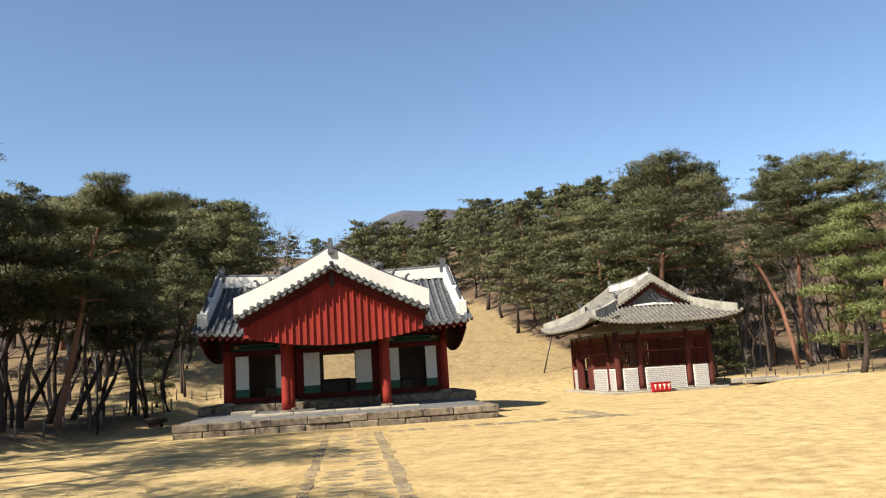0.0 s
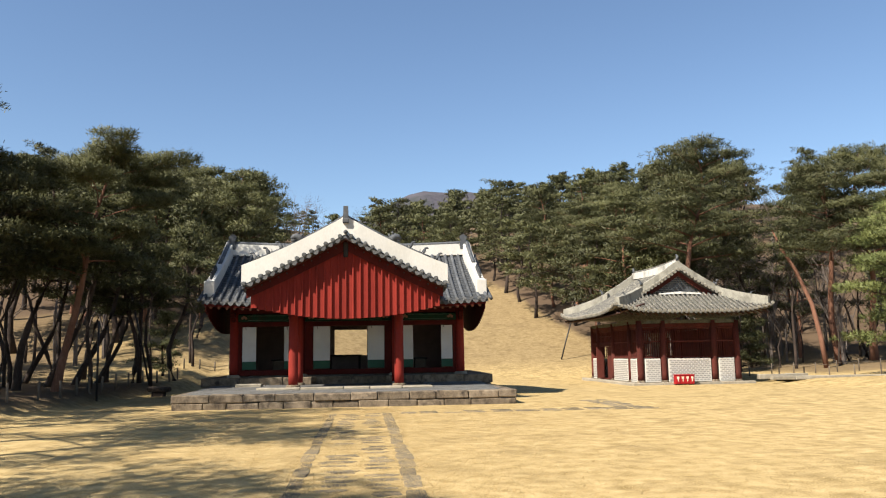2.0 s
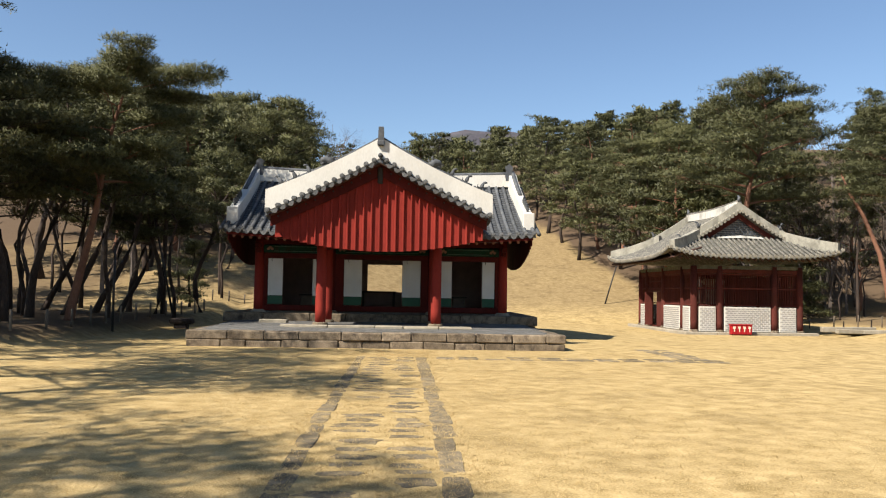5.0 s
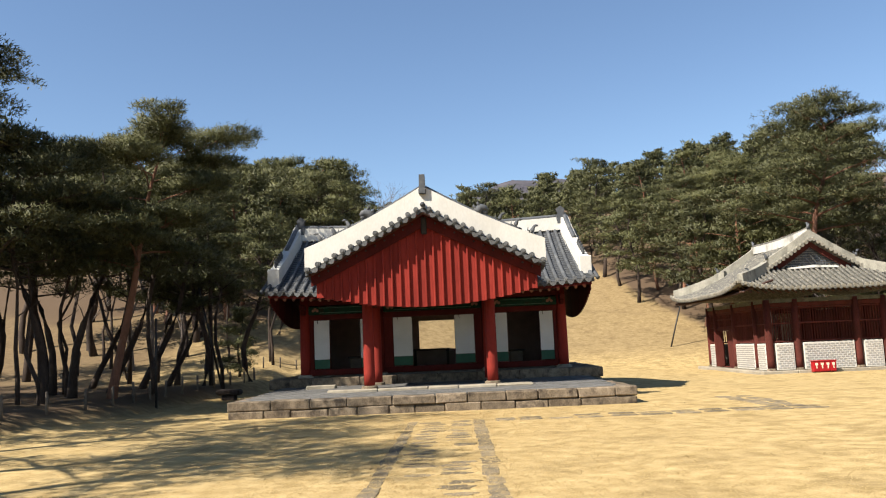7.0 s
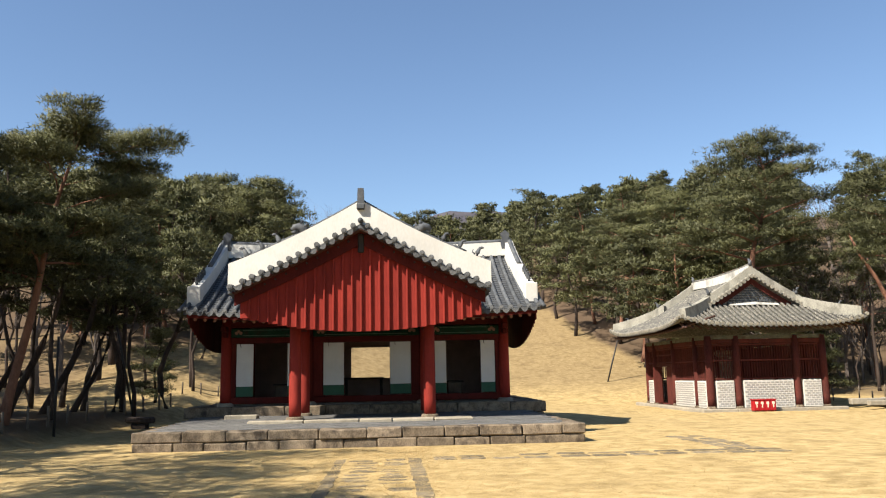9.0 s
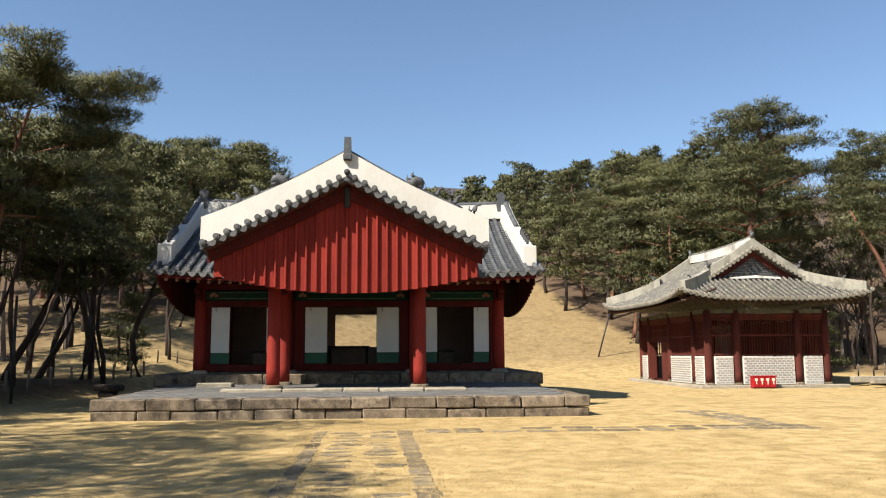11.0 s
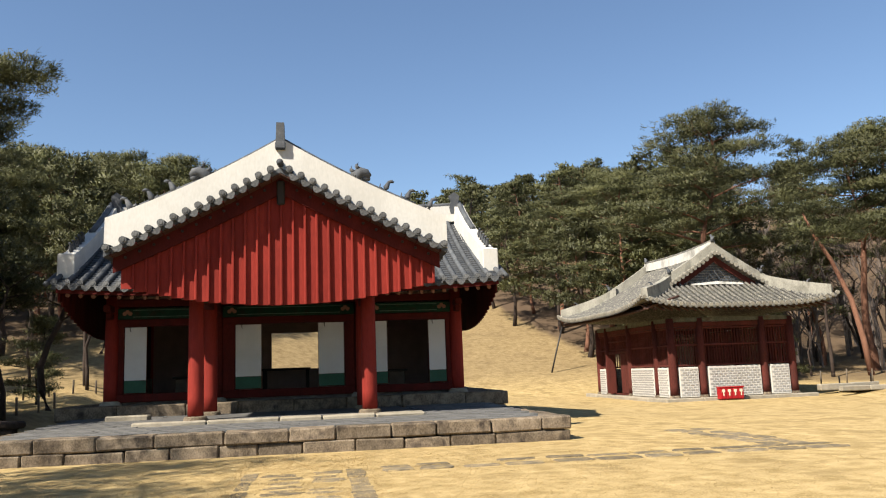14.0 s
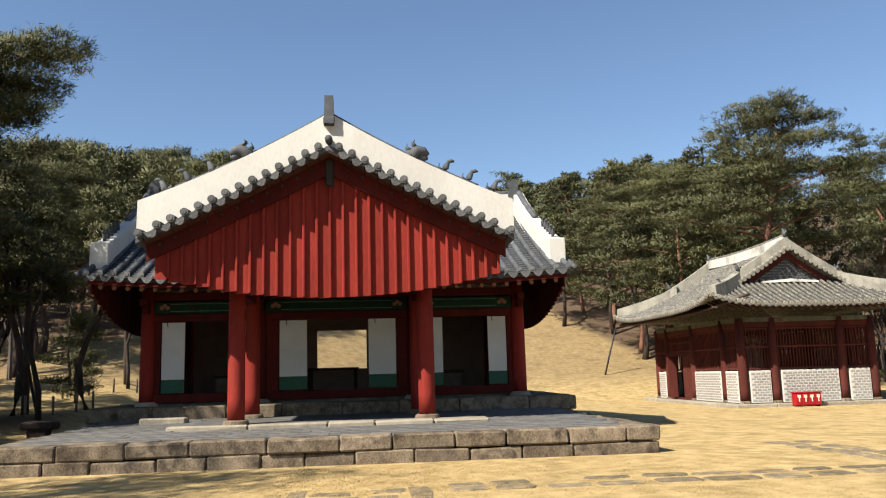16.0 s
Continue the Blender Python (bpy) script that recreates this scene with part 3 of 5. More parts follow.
def cover_row(pts, r, steps, parent, material, name="tile_roll"):
    """Overlapping half-round tiles down a slope: each flares over the one below it."""
    ps, rs = [], []
    for i in range(steps):
        for f, k in ((0.0, 1.0), (0.93, 0.86), (0.99, 1.0)):
            t = (i + f) / steps
            ps.append(pts(t))
            rs.append(r * k)
    return part(name, Mesh().tube(ps, rs, 10), material, parent, "", True)


disc = Mesh().tube([(0, -0.03, 0), (0, 0.0, 0)], [0.078, 0.08], 16)
disc.tube([(0, -0.042, 0), (0, -0.03, 0)], [0.045, 0.055], 10)
disc_data = data_of("end_tile", disc, TILE_END)


def drip_mesh(w, d, thick=0.03):
    """A crescent drip tile that hangs between two end tiles."""
    m, n = Mesh(), 9
    top = [(-w + 2 * w * k / n, -0.035 * math.sin(math.pi * k / n)) for k in range(n + 1)]
    low = [(-w + 2 * w * k / n, -0.035 * math.sin(math.pi * k / n) - d * math.sin(math.pi * k / n) ** 0.6) for k in range(n + 1)]
    v = [(x, y, z) for y in (-thick, 0) for x, z in top] + [(x, y, z) for y in (-thick, 0) for x, z in low]
    k = n + 1
    f = []
    for i in range(n):
        f += [(i, i + 1, 2 * k + i + 1, 2 * k + i), (k + i, 3 * k + i, 3 * k + i + 1, k + i + 1), (i, k + i, k + i + 1, i + 1), (2 * k + i, 2 * k + i + 1, 3 * k + i + 1, 3 * k + i)]
    return m.add(v, f)


drip_data = data_of("drip_tile", drip_mesh(0.135, 0.135), TILE_END)
ROWS_MAIN = 38
pan = Mesh()
for i in range(ROWS_MAIN):
    x = CX - ROOF_X + 0.08 + (2 * ROOF_X - 0.16) * i / (ROWS_MAIN - 1)
    if abs(x - CX) > 2.2:
        cover_row(lambda t, x=x: (x, lerp(EAVE_Y, RIDGE_Y - 0.05, t), main_z(t, x) + 0.06), 0.075, 16, shrine, TILE)
        piece("end_tile", disc_data, shrine, pose(x, EAVE_Y - 0.005, main_z(0, x) + 0.055, -8))
    if i < ROWS_MAIN - 1:
        xm = x + (2 * ROOF_X - 0.16) / (ROWS_MAIN - 1) / 2
        if abs(xm - CX) > 2.2:
            piece("drip_tile", drip_data, shrine, pose(xm, EAVE_Y - 0.01, main_z(0, xm) + 0.03, -8))
            for k in range(26):
                t = k / 26
                pan.add([(xm - 0.1, lerp(EAVE_Y, RIDGE_Y, t), main_z(t, xm) + 0.045), (xm + 0.1, lerp(EAVE_Y, RIDGE_Y, t), main_z(t, xm) + 0.045),
                         (xm + 0.1, lerp(EAVE_Y, RIDGE_Y, t + 1 / 26), main_z(t + 1 / 26, xm) + 0.008), (xm - 0.1, lerp(EAVE_Y, RIDGE_Y, t + 1 / 26), main_z(t + 1 / 26, xm) + 0.008),
                         (xm - 0.1, lerp(EAVE_Y, RIDGE_Y, t), main_z(t, xm) + 0.0), (xm + 0.1, lerp(EAVE_Y, RIDGE_Y, t), main_z(t, xm) + 0.0)], [(0, 1, 2, 3), (5, 1, 0, 4)])
tagged(part("pan_tiles", pan, TILE, shrine, "overlapping flat pan tiles"), kind="stuff")

# eave boards and rafters
eb = Mesh()
xs = [CX - ROOF_X + 0.1 + (2 * ROOF_X - 0.2) * k / 24 for k in range(25)]
eb.sweep([(x, EAVE_Y + 0.12, main_z(0, x) - 0.2) for x in xs], 0.03, [0.1] * 25, (0, 1, 0))
part("eave_board", eb, RED_SHADED, shrine)
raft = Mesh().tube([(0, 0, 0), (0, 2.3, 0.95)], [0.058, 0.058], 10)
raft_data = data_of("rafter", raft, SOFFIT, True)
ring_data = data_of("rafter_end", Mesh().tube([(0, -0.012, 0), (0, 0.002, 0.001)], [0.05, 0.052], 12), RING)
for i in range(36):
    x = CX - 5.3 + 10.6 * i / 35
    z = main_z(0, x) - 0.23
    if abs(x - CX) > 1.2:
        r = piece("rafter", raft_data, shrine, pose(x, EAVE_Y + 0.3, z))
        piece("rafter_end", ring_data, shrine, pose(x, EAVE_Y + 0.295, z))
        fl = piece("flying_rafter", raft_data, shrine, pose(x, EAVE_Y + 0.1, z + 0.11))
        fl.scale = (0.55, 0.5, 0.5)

# main ridge with end ornaments
rp = [(CX + 5.3 * s, RIDGE_Y, 6.1 + 0.1 * abs(s) ** 2) for s in [k / 10 - 1 for k in range(21)]]
part("ridge", Mesh().sweep(rp, 0.2, [0.46 + 0.06 * abs(p[0]) / 5 for p in rp], (0, 1, 0)), PLASTER, shrine, "white plastered roof ridge")
part("ridge_cap", Mesh().tube([(p[0], p[1], p[2] + 0.5 + 0.06 * abs(p[0]) / 5) for p in rp], [0.09] * 21, 8), TILE, shrine, "", True)


def ridge_ornament(x, y, z, s, facing="x"):
    """A dark clay owl-tail ornament: a stub that curls up and back."""
    m = Mesh()
    prof = [(-0.16, 0), (0.16, 0), (0.2, 0.22), (0.13, 0.42), (0.2, 0.6), (0.02, 0.72), (-0.14, 0.58), (-0.1, 0.36), (-0.18, 0.18)]
    v = []
    for d in (-0.09, 0.09):
        for a, b in prof:
            v.append((x + s * a, y + d, z + b) if facing == "x" else (x + d, y + s * a, z + b))
    k = len(prof)
    m.add(v, [tuple(range(k)), tuple(range(2 * k - 1, k - 1, -1))] + [(i, (i + 1) % k, k + (i + 1) % k, k + i) for i in range(k)])
    return part("ridge_ornament", m, TILE, shrine, "dark clay ridge-end ornament")


for sx in (-1, 1):
    ridge_ornament(CX + sx * 5.22, RIDGE_Y - 0.1, 6.45, -sx)
    # white verge ridge running down the front slope
    vp, hh = [], []
    for k in range(15):
        t = lerp(1.0, 0.14, k / 14)
        x = CX + sx * lerp(5.34, 5.42, k / 14)
        vp.append((x, lerp(EAVE_Y, RIDGE_Y, t), main_z(t, x) + 0.02))
        hh.append(lerp(0.5, 0.56, k / 14) + 0.12 * (1 - k / 14) ** 3)
    part("verge_ridge", Mesh().sweep(vp, 0.19, hh, (1, 0, 0)), PLASTER, shrine, "white plastered verge ridge")
    xe = CX + sx * 5.42
    part("verge_end", Mesh().block(xe - 0.21, xe + 0.21, 5.2, 5.62, main_z(0.12, xe) - 0.02, 4.7, 0.02), PLASTER, shrine, "white plastered block at the verge foot")
    cap = Mesh()
    cap.tube([(p[0] + sx * 0.02, p[1], p[2] + h + 0.03) for p, h in list(zip(vp, hh))[:8]], [0.085] * 8, 8)
    part("verge_cap", cap, TILE, shrine, "", True)
    bp_, bh = [], []
    for k in range(11):
        t = lerp(1.0, 0.1, k / 10)
        x = CX + sx * 5.38
        bp_.append((x, lerp(EAVE_BACK, RIDGE_Y, t), main_z(t, x) + 0.02))
        bh.append(0.5)
    part("verge_ridge", Mesh().sweep(bp_, 0.19, bh, (1, 0, 0)), PLASTER, shrine, "white plastered verge ridge")
    # side verge tiles beyond the white ridge
    cover_row(lambda t, sx=sx: (CX + sx * 5.72, lerp(EAVE_Y, RIDGE_Y, t), main_z(t, CX + sx * 5.6) - 0.0), 0.075, 16, shrine, TILE)
    # side gable boards with a rounded lower edge
    for k in range(32):
        gb = Mesh()
        y0 = 5.0 + 0.275 * k
        y1 = y0 + 0.26
        ym = (y0 + y1) / 2
        u = abs(ym - RIDGE_Y) / 4.5
        zt = main_z(1 - u, CX + 5.5) - 0.12
        zb = 2.72 + 0.85 * u ** 2.2
        x = CX + sx * 5.5
        gb.box(x - 0.02, x + 0.02, y0, y1, zb, zt)
        gb.box(x + sx * 0.02 - 0.02, x + sx * 0.02 + 0.03, y1 - 0.03, y1 + 0.04, zb, zt)
        part("side_board", gb, RED_SHADED, shrine)


def figure(x, y, z, s, lean, parent, turn=0.0):
    """A small clay roof guardian, as a plain seated shape."""
    m = Mesh()
    q = Matrix.Translation((x, y, z)) @ Matrix.Rotation(turn, 4, "Z")
    rot = lambda pts: [tuple(q @ Vector(p)) for p in pts]
    m.tube(rot([(0, 0, -0.05), (0.02 * lean, 0, 0.06 * s), (0.07 * lean, 0, 0.16 * s), (0.1 * lean, 0, 0.21 * s)]), [0.07 * s, 0.075 * s, 0.05 * s, 0.03 * s], 8)
    m.tube(rot([(0.07 * lean, 0, 0.2 * s), (0.16 * lean, 0, 0.22 * s), (0.21 * lean, 0, 0.2 * s)]), [0.04 * s, 0.04 * s, 0.02 * s], 8)
    m.tube(rot([(-0.04 * lean, 0, 0.02), (-0.12 * lean, 0, 0.08 * s), (-0.1 * lean, 0, 0.17 * s)]), [0.03 * s, 0.025 * s, 0.012 * s], 6)
    part("roof_figure", m, TILE, parent, "small dark clay guardian figure", True)


def ridge_head(x, y, z, s, lean, parent):
    """A broad clay beast head, crested and horned, at the top of a ridge's row of figures."""
    m = Mesh()
    at = lambda u, v, w: (x + lean * s * u, y + s * v, z + s * w)
    m.tube([at(-0.16, 0, -0.05), at(-0.12, 0, 0.08), at(0.0, 0, 0.15), at(0.12, 0, 0.13), at(0.2, 0, 0.06)], [0.1 * s, 0.13 * s, 0.13 * s, 0.1 * s, 0.05 * s], 9)
    m.tube([at(0.04, 0, 0.06), at(0.14, 0, 0.01), at(0.2, 0, 0.0)], [0.07 * s, 0.06 * s, 0.03 * s], 7)
    for v in (-0.06, 0.06):
        m.tube([at(-0.04, v, 0.22), at(-0.1, v, 0.31), at(-0.05, v, 0.36)], [0.04 * s, 0.03 * s, 0.008 * s], 6)
        m.tube([at(-0.14, v, 0.14), at(-0.22, v, 0.22), at(-0.2, v, 0.28)], [0.045 * s, 0.03 * s, 0.01 * s], 6)
    part("ridge_head", m, TILE, parent, "dark clay beast head on the ridge", True)


# porch roof and its gable front
GY = 1.95


def tile_line(x):
    d = abs(x - CX)
    return 6.02 - 0.545 * d + 0.012 * d * d


def white_top(x):
    d = abs(x - CX)
    return 6.72 - 0.6 * d + 0.031 * d * d


HALF = 3.62
for sx in (-1, 1):
    part("porch_roof", Mesh().sheet([[(CX + sx * HALF * u, y, tile_line(CX + HALF * u) - 0.06) for u in [k / 8 for k in range(9)]][::sx] for y in (1.5, 4, 6.5, 9.3)], 0.1), TILE, shrine)
    for k in range(25):
        y = 2.2 + 0.29 * k
        ymax_t = 1.0
        if tile_line(CX + HALF) < main_z((y - EAVE_Y) / (RIDGE_Y - EAVE_Y), CX + HALF) and y > EAVE_Y:
            hit = [u / 20 for u in range(21) if tile_line(CX + HALF * u / 20) > main_z((y - EAVE_Y) / (RIDGE_Y - EAVE_Y), CX + HALF * u / 20)]
            ymax_t = max(hit) if hit else 0
        if ymax_t > 0.1:
            part("tile_roll", Mesh().tube([(CX + sx * HALF * ymax_t * u / 8, y, tile_line(CX + HALF * ymax_t * u / 8) + 0.0) for u in range(9)], [0.075] * 9, 8), TILE, shrine, "", True)
            if ymax_t == 1.0:
                piece("end_tile", disc_data, shrine, pose(CX + sx * (HALF + 0.01), y, tile_line(CX + HALF) - 0.01, 0, 0, 90 * sx))
                piece("drip_tile", drip_data, shrine, pose(CX + sx * (HALF + 0.0), y + 0.145, tile_line(CX + HALF) - 0.03, 0, 0, 90 * sx))
    # white verge over the gable
    n = 16
    xs = [CX + sx * (HALF + 0.06) * k / n for k in range(n + 1)]
    part("verge_ridge", Mesh().sweep([(x, 1.93, tile_line(x) + 0.02) for x in xs], 0.17, [white_top(x) - tile_line(x) - 0.02 for x in xs], (0, 1, 0)), PLASTER, shrine, "white plastered verge ridge")
    part("verge_cap", Mesh().tube([(x, 1.97, white_top(x) + 0.005) for x in xs[:14]], [0.075] * 14, 8), TILE, shrine, "", True)
    # short verge tiles with round end discs
    stub = Mesh().tube([(0, -0.02, 0), (0, 0.34, 0.03)], [0.08, 0.08], 12)
    stub_data = data_of("verge_tile", stub, TILE, True)
    for k in range(14):
        x = CX + sx * (0.14 + 0.252 * k + 0.06)
        if k == 13:
            x = CX + sx * (HALF - 0.06)
        z = tile_line(x) - 0.0
        piece("verge_tile", stub_data, shrine, pose(x, 1.44, z + 0.0))
        piece("end_tile", disc_data, shrine, pose(x, 1.43, z + 0.0))
        if k < 13:
            xm = x + sx * 0.126
            piece("drip_tile", drip_data, shrine, pose(xm, 1.45, tile_line(xm) - 0.03, 0, sx * 27, 0))
    # barge board under the verge, with iron studs; its darker red paints in the shade
    bb = Mesh()
    xs = [CX + sx * 3.5 * k / 10 for k in range(11)]
    bb.sweep([(x, 1.86, tile_line(x) - 0.56 + 0.05 * abs(x - CX) / 3.5) for x in xs], 0.035, [0.44 - 0.1 * abs(x - CX) / 3.5 for x in xs], (0, 1, 0))
    barge = part("barge_board", bb, RED_SHADED, shrine, "curved red barge board")
    for k in range(11):
        x = CX + sx * (0.35 + 0.29 * k)
        part("stud", Mesh().tube([(x, 1.82, tile_line(x) - 0.3), (x, 1.80, tile_line(x) - 0.3)], [0.035, 0.02], 8), POLE, barge)
    for k in range(14):
        x = CX + sx * (0.2 + 0.252 * k)
        part("purlin_end", Mesh().block(x - 0.02, x + 0.02, 1.5, 1.9, tile_line(x) - 0.2, tile_line(x) - 0.12, 0.005), RED_SHADED, shrine)
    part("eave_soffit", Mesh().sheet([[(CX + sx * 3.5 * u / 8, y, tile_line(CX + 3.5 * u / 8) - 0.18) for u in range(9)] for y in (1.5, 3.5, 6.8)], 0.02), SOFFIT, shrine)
part("apex_tile", Mesh().tube([(CX, 1.38, 6.06), (CX, 1.8, 6.12)], [0.076, 0.076], 14), TILE, shrine, "", True)
part("gable_pendant", Mesh().block(CX - 0.09, CX + 0.09, 1.8, 1.84, 5.2, 5.75, 0.03), DARKWOOD, shrine, "dark carved pendant at the gable apex")
om = Mesh()
om.sweep([(CX, 1.66, 6.44), (CX, 1.8, 6.44), (CX, 2.04, 6.44), (CX, 2.14, 6.44)], 0.105, [0.6, 0.64, 0.62, 0.5], (1, 0, 0))
om.block(CX - 0.115, CX + 0.115, 1.645, 1.7, 6.44, 6.6, 0.02)
part("ridge_ornament", om, TILE, shrine, "dark clay ridge-end ornament")
part("porch_ridge", Mesh().sweep([(CX, y, 6.0) for y in (2.1, 4, 6, 8, 9.3)], 0.17, [0.62, 0.56, 0.54, 0.55, 0.55], (1, 0, 0)), PLASTER, shrine, "white plastered porch ridge")

# gable boards and battens
NB = 26
for k in range(NB):
    w = 6.72 / NB
    x0 = CX - 3.36 + w * k
    xm = x0 + w / 2
    zb = 3.0 + 0.04 * (xm - CX) ** 2
    zt = tile_line(xm) - 0.16
    part("board", Mesh().block(x0 + 0.002, x0 + w - 0.002, GY, GY + 0.03, zb + random.uniform(-0.006, 0.006), zt, 0.003), RED, shrine)
    part("batten", Mesh().block(x0 + w - 0.028, x0 + w + 0.028, GY - 0.075, GY - 0.001, zb - 0.005, zt - 0.02, 0.012), RED, shrine)

# guardian figures on the ridges
for x in (1.78, 2.32, 2.8, 3.3):
    (ridge_head if x < 2 else figure)(CX + x, 1.95, white_top(CX + x) + 0.06, 1.05 if x < 2 else 0.95, 1, shrine)
for x in (1.75, 2.3, 2.75, 3.2):
    (ridge_head if x < 2 else figure)(CX - x, 1.95, white_top(CX - x) + 0.06, 1.05 if x < 2 else 0.95, -1, shrine)
for sx in (-1, 1):
    for k in range(5):
        t = 0.19 + 0.055 * k
        figure(CX + sx * 5.42, lerp(EAVE_Y, RIDGE_Y, t), main_z(t, CX + 5.4) + 0.6, 0.8, -1, shrine, radians(90))

# stele pavilion: columns, brick dado, lattice, hip-and-gable roof
HX0, HX1, HY0, HY1 = 16.74, 22.68, 19.35, 29.0
HZ = -0.14
HCX, HCY = 19.64, (HY0 + HY1) / 2
HA, HB = 4.8, (HY1 - HY0) / 2 + 1.55
pav = thing("stele_pavilion", (HCX, HCY, HZ), "old red pavilion with brick dado, wooden lattice and grey hip-and-gable roof", "pavilion")
ps = thing("pavilion_plinth", (HCX, HCY, HZ - 0.2), "low granite plinth under the pavilion", "plinth")
part("core", Mesh().box(HX0 - 0.5, HX1 + 0.5, HY0 - 0.5, HY1 + 0.5, -0.5, HZ - 0.02), STONE_PALE, ps)
stone_course("edge_stone", ps, HX0 - 0.75, HX1 + 0.75, HY0 - 0.75, HY0 - 0.45, -0.4, HZ, 1.2, 2.0, "x", STONE_PALE, 0.03)
stone_course("edge_stone", ps, HX0 - 0.75, HX0 - 0.45, HY0 - 0.44, HY1 + 0.7, -0.4, HZ, 1.2, 2.0, "y", STONE_PALE, 0.03)
XC = (HX0, 18.16, 21.24, HX1)
YC = (HY0, 20.98, 24.3, 27.55, HY1)
WALL_TOP = 3.45


def brick_panel(a, b, fixed, axis):
    """White-jointed grey brick dado between two columns."""
    z0, z1 = HZ, 1.22
    m = Mesh()
    if axis == "x":
        m.block(a, b, fixed - 0.14, fixed + 0.14, z0, z1, 0.02)
    else:
        m.block(fixed - 0.14, fixed + 0.14, a, b, z0, z1, 0.02)
    d = part("dado", m, MORTAR, pav, "grey brick dado with thick white mortar joints")
    br = Mesh()
    rows, course = 11, (z1 - z0 - 0.12) / 11
    for r in range(rows):
        z = z0 + 0.06 + course * r
        s = a + 0.05 + (0.11 if r % 2 else 0)
        while s < b - 0.1:
            e = min(s + 0.185, b - 0.05)
            if axis == "x":
                br.block(s, e, fixed - 0.152, fixed - 0.1, z + 0.018, z + course - 0.018, 0.006, 0.003)
            else:
                br.block(fixed - 0.152, fixed - 0.1, s, e, z + 0.018, z + course - 0.018, 0.006, 0.003)
            s = e + 0.04
    tagged(part("bricks", br, BRICK, d), kind="stuff")


def lattice(a, b, fixed, axis, z0, z1):
    """Upright bars with two rails, in a frame."""
    n = max(3, int((b - a) / 0.13))
    for z in (z0, lerp(z0, z1, 0.52), z1 - 0.08):
        m = Mesh().block(a, b, fixed - 0.04, fixed + 0.04, z, z + 0.08, 0.01) if axis == "x" else Mesh().block(fixed - 0.04, fixed + 0.04, a, b, z, z + 0.08, 0.01)
        part("rail", m, RED_BROWN, pav)
    for k in range(n):
        s = a + (b - a) * (k + 0.5) / n
        m = Mesh().box(s - 0.022, s + 0.022, fixed - 0.022, fixed + 0.022, z0 + 0.08, z1 - 0.08) if axis == "x" else Mesh().box(fixed - 0.022, fixed + 0.022, s - 0.022, s + 0.022, z0 + 0.08, z1 - 0.08)
        part("lattice_bar", m, RED_BROWN, pav)


for x in XC:
    for y in YC:
        if x in (HX0, HX1) or y in (HY0, HY1):
            column(pav, x, y, HZ, WALL_TOP, 0.19, RED_BROWN, 0.24, STONE)
for a, b in zip(XC, XC[1:]):
    for y in (HY0, HY1):
        brick_panel(a + 0.24, b - 0.24, y, "x")
        lattice(a + 0.18, b - 0.18, y, "x", 1.26, 3.05)
        beam(pav, "lintel", a + 0.15, b - 0.15, y - 0.08, y + 0.08, 3.07, 3.28, RED_BROWN)
        beam(pav, "painted_beam", a, b, y - 0.12, y + 0.12, 3.3, 3.5, BEAM_GREY, "faded grey-green painted beam")
for k, (a, b) in enumerate(zip(YC, YC[1:])):
    for x in (HX0, HX1):
        if not (k == 2 and x == HX0):
            brick_panel(a + 0.24, b - 0.24, x, "y")
            lattice(a + 0.18, b - 0.18, x, "y", 1.26, 3.05)
        beam(pav, "lintel", x - 0.08, x + 0.08, a + 0.15, b - 0.15, 3.07, 3.28, RED_BROWN)
        beam(pav, "painted_beam", x - 0.12, x + 0.12, a, b, 3.3, 3.5, BEAM_GREY, "faded grey-green painted beam")
# plank door bay on the side
a, b = YC[2] + 0.18, YC[3] - 0.18
lattice(a, b, HX0, "y", 2.2, 3.05)
beam(pav, "door_head", HX0 - 0.06, HX0 + 0.06, a, b, 2.02, 2.18, RED_BROWN)
for y0, y1 in ((a, 24.95), (26.55, b)):
    beam(pav, "side_panel", HX0 - 0.04, HX0 + 0.04, y0, y1, HZ + 0.05, 2.02, RED_BROWN)
dl = beam(pav, "door_leaf", HX0 - 0.55, HX0 - 0.05, 26.46, 26.53, HZ + 0.08, 2.0, RED_BROWN, "half-open red plank door")
beam(pav, "door_leaf", HX0 - 0.04, HX0 + 0.03, 24.97, 25.72, HZ + 0.08, 2.0, RED_BROWN, "red plank door leaf")
beam(pav, "threshold", HX0 - 0.09, HX0 + 0.09, a, b, HZ, HZ + 0.07, RED_BROWN)
part("pavilion_floor", Mesh().box(HX0 + 0.2, HX1 - 0.2, HY0 + 0.2, HY1 - 0.2, HZ - 0.02, HZ + 0.02), STONE, pav)
stele = thing("stone_stele", (HCX, 24, HZ), "grey inscribed stone stele on a base inside the pavilion", "stele")
part("stele_base", Mesh().block(HCX - 0.8, HCX + 0.8, 23.5, 24.5, HZ + 0.022, 0.5, 0.05), STONE_PALE, stele)
part("stele_slab", Mesh().block(HCX - 0.42, HCX + 0.42, 23.85, 24.15, 0.5, 2.5, 0.05), STONE_PALE, stele)
part("stele_cap", Mesh().block(HCX - 0.6, HCX + 0.6, 23.6, 24.4, 2.5, 2.85, 0.12), STONE_PALE, stele)

# roof
GSET = 2.55
EZ = 3.96


def hut_profile(t):
    return 0.4 * t + 0.032 * t * t


def hut_lift(x, y):
    u, v = abs(x - HCX) / HA, abs(y - HCY) / HB
    return 0.46 * (max(u, 0) ** 4) * (max(v, 0) ** 4)


def hut_z(x, y, t):
    return EZ + hut_profile(t) + hut_lift(x, y) * max(0.0, 1 - t / 3.2)


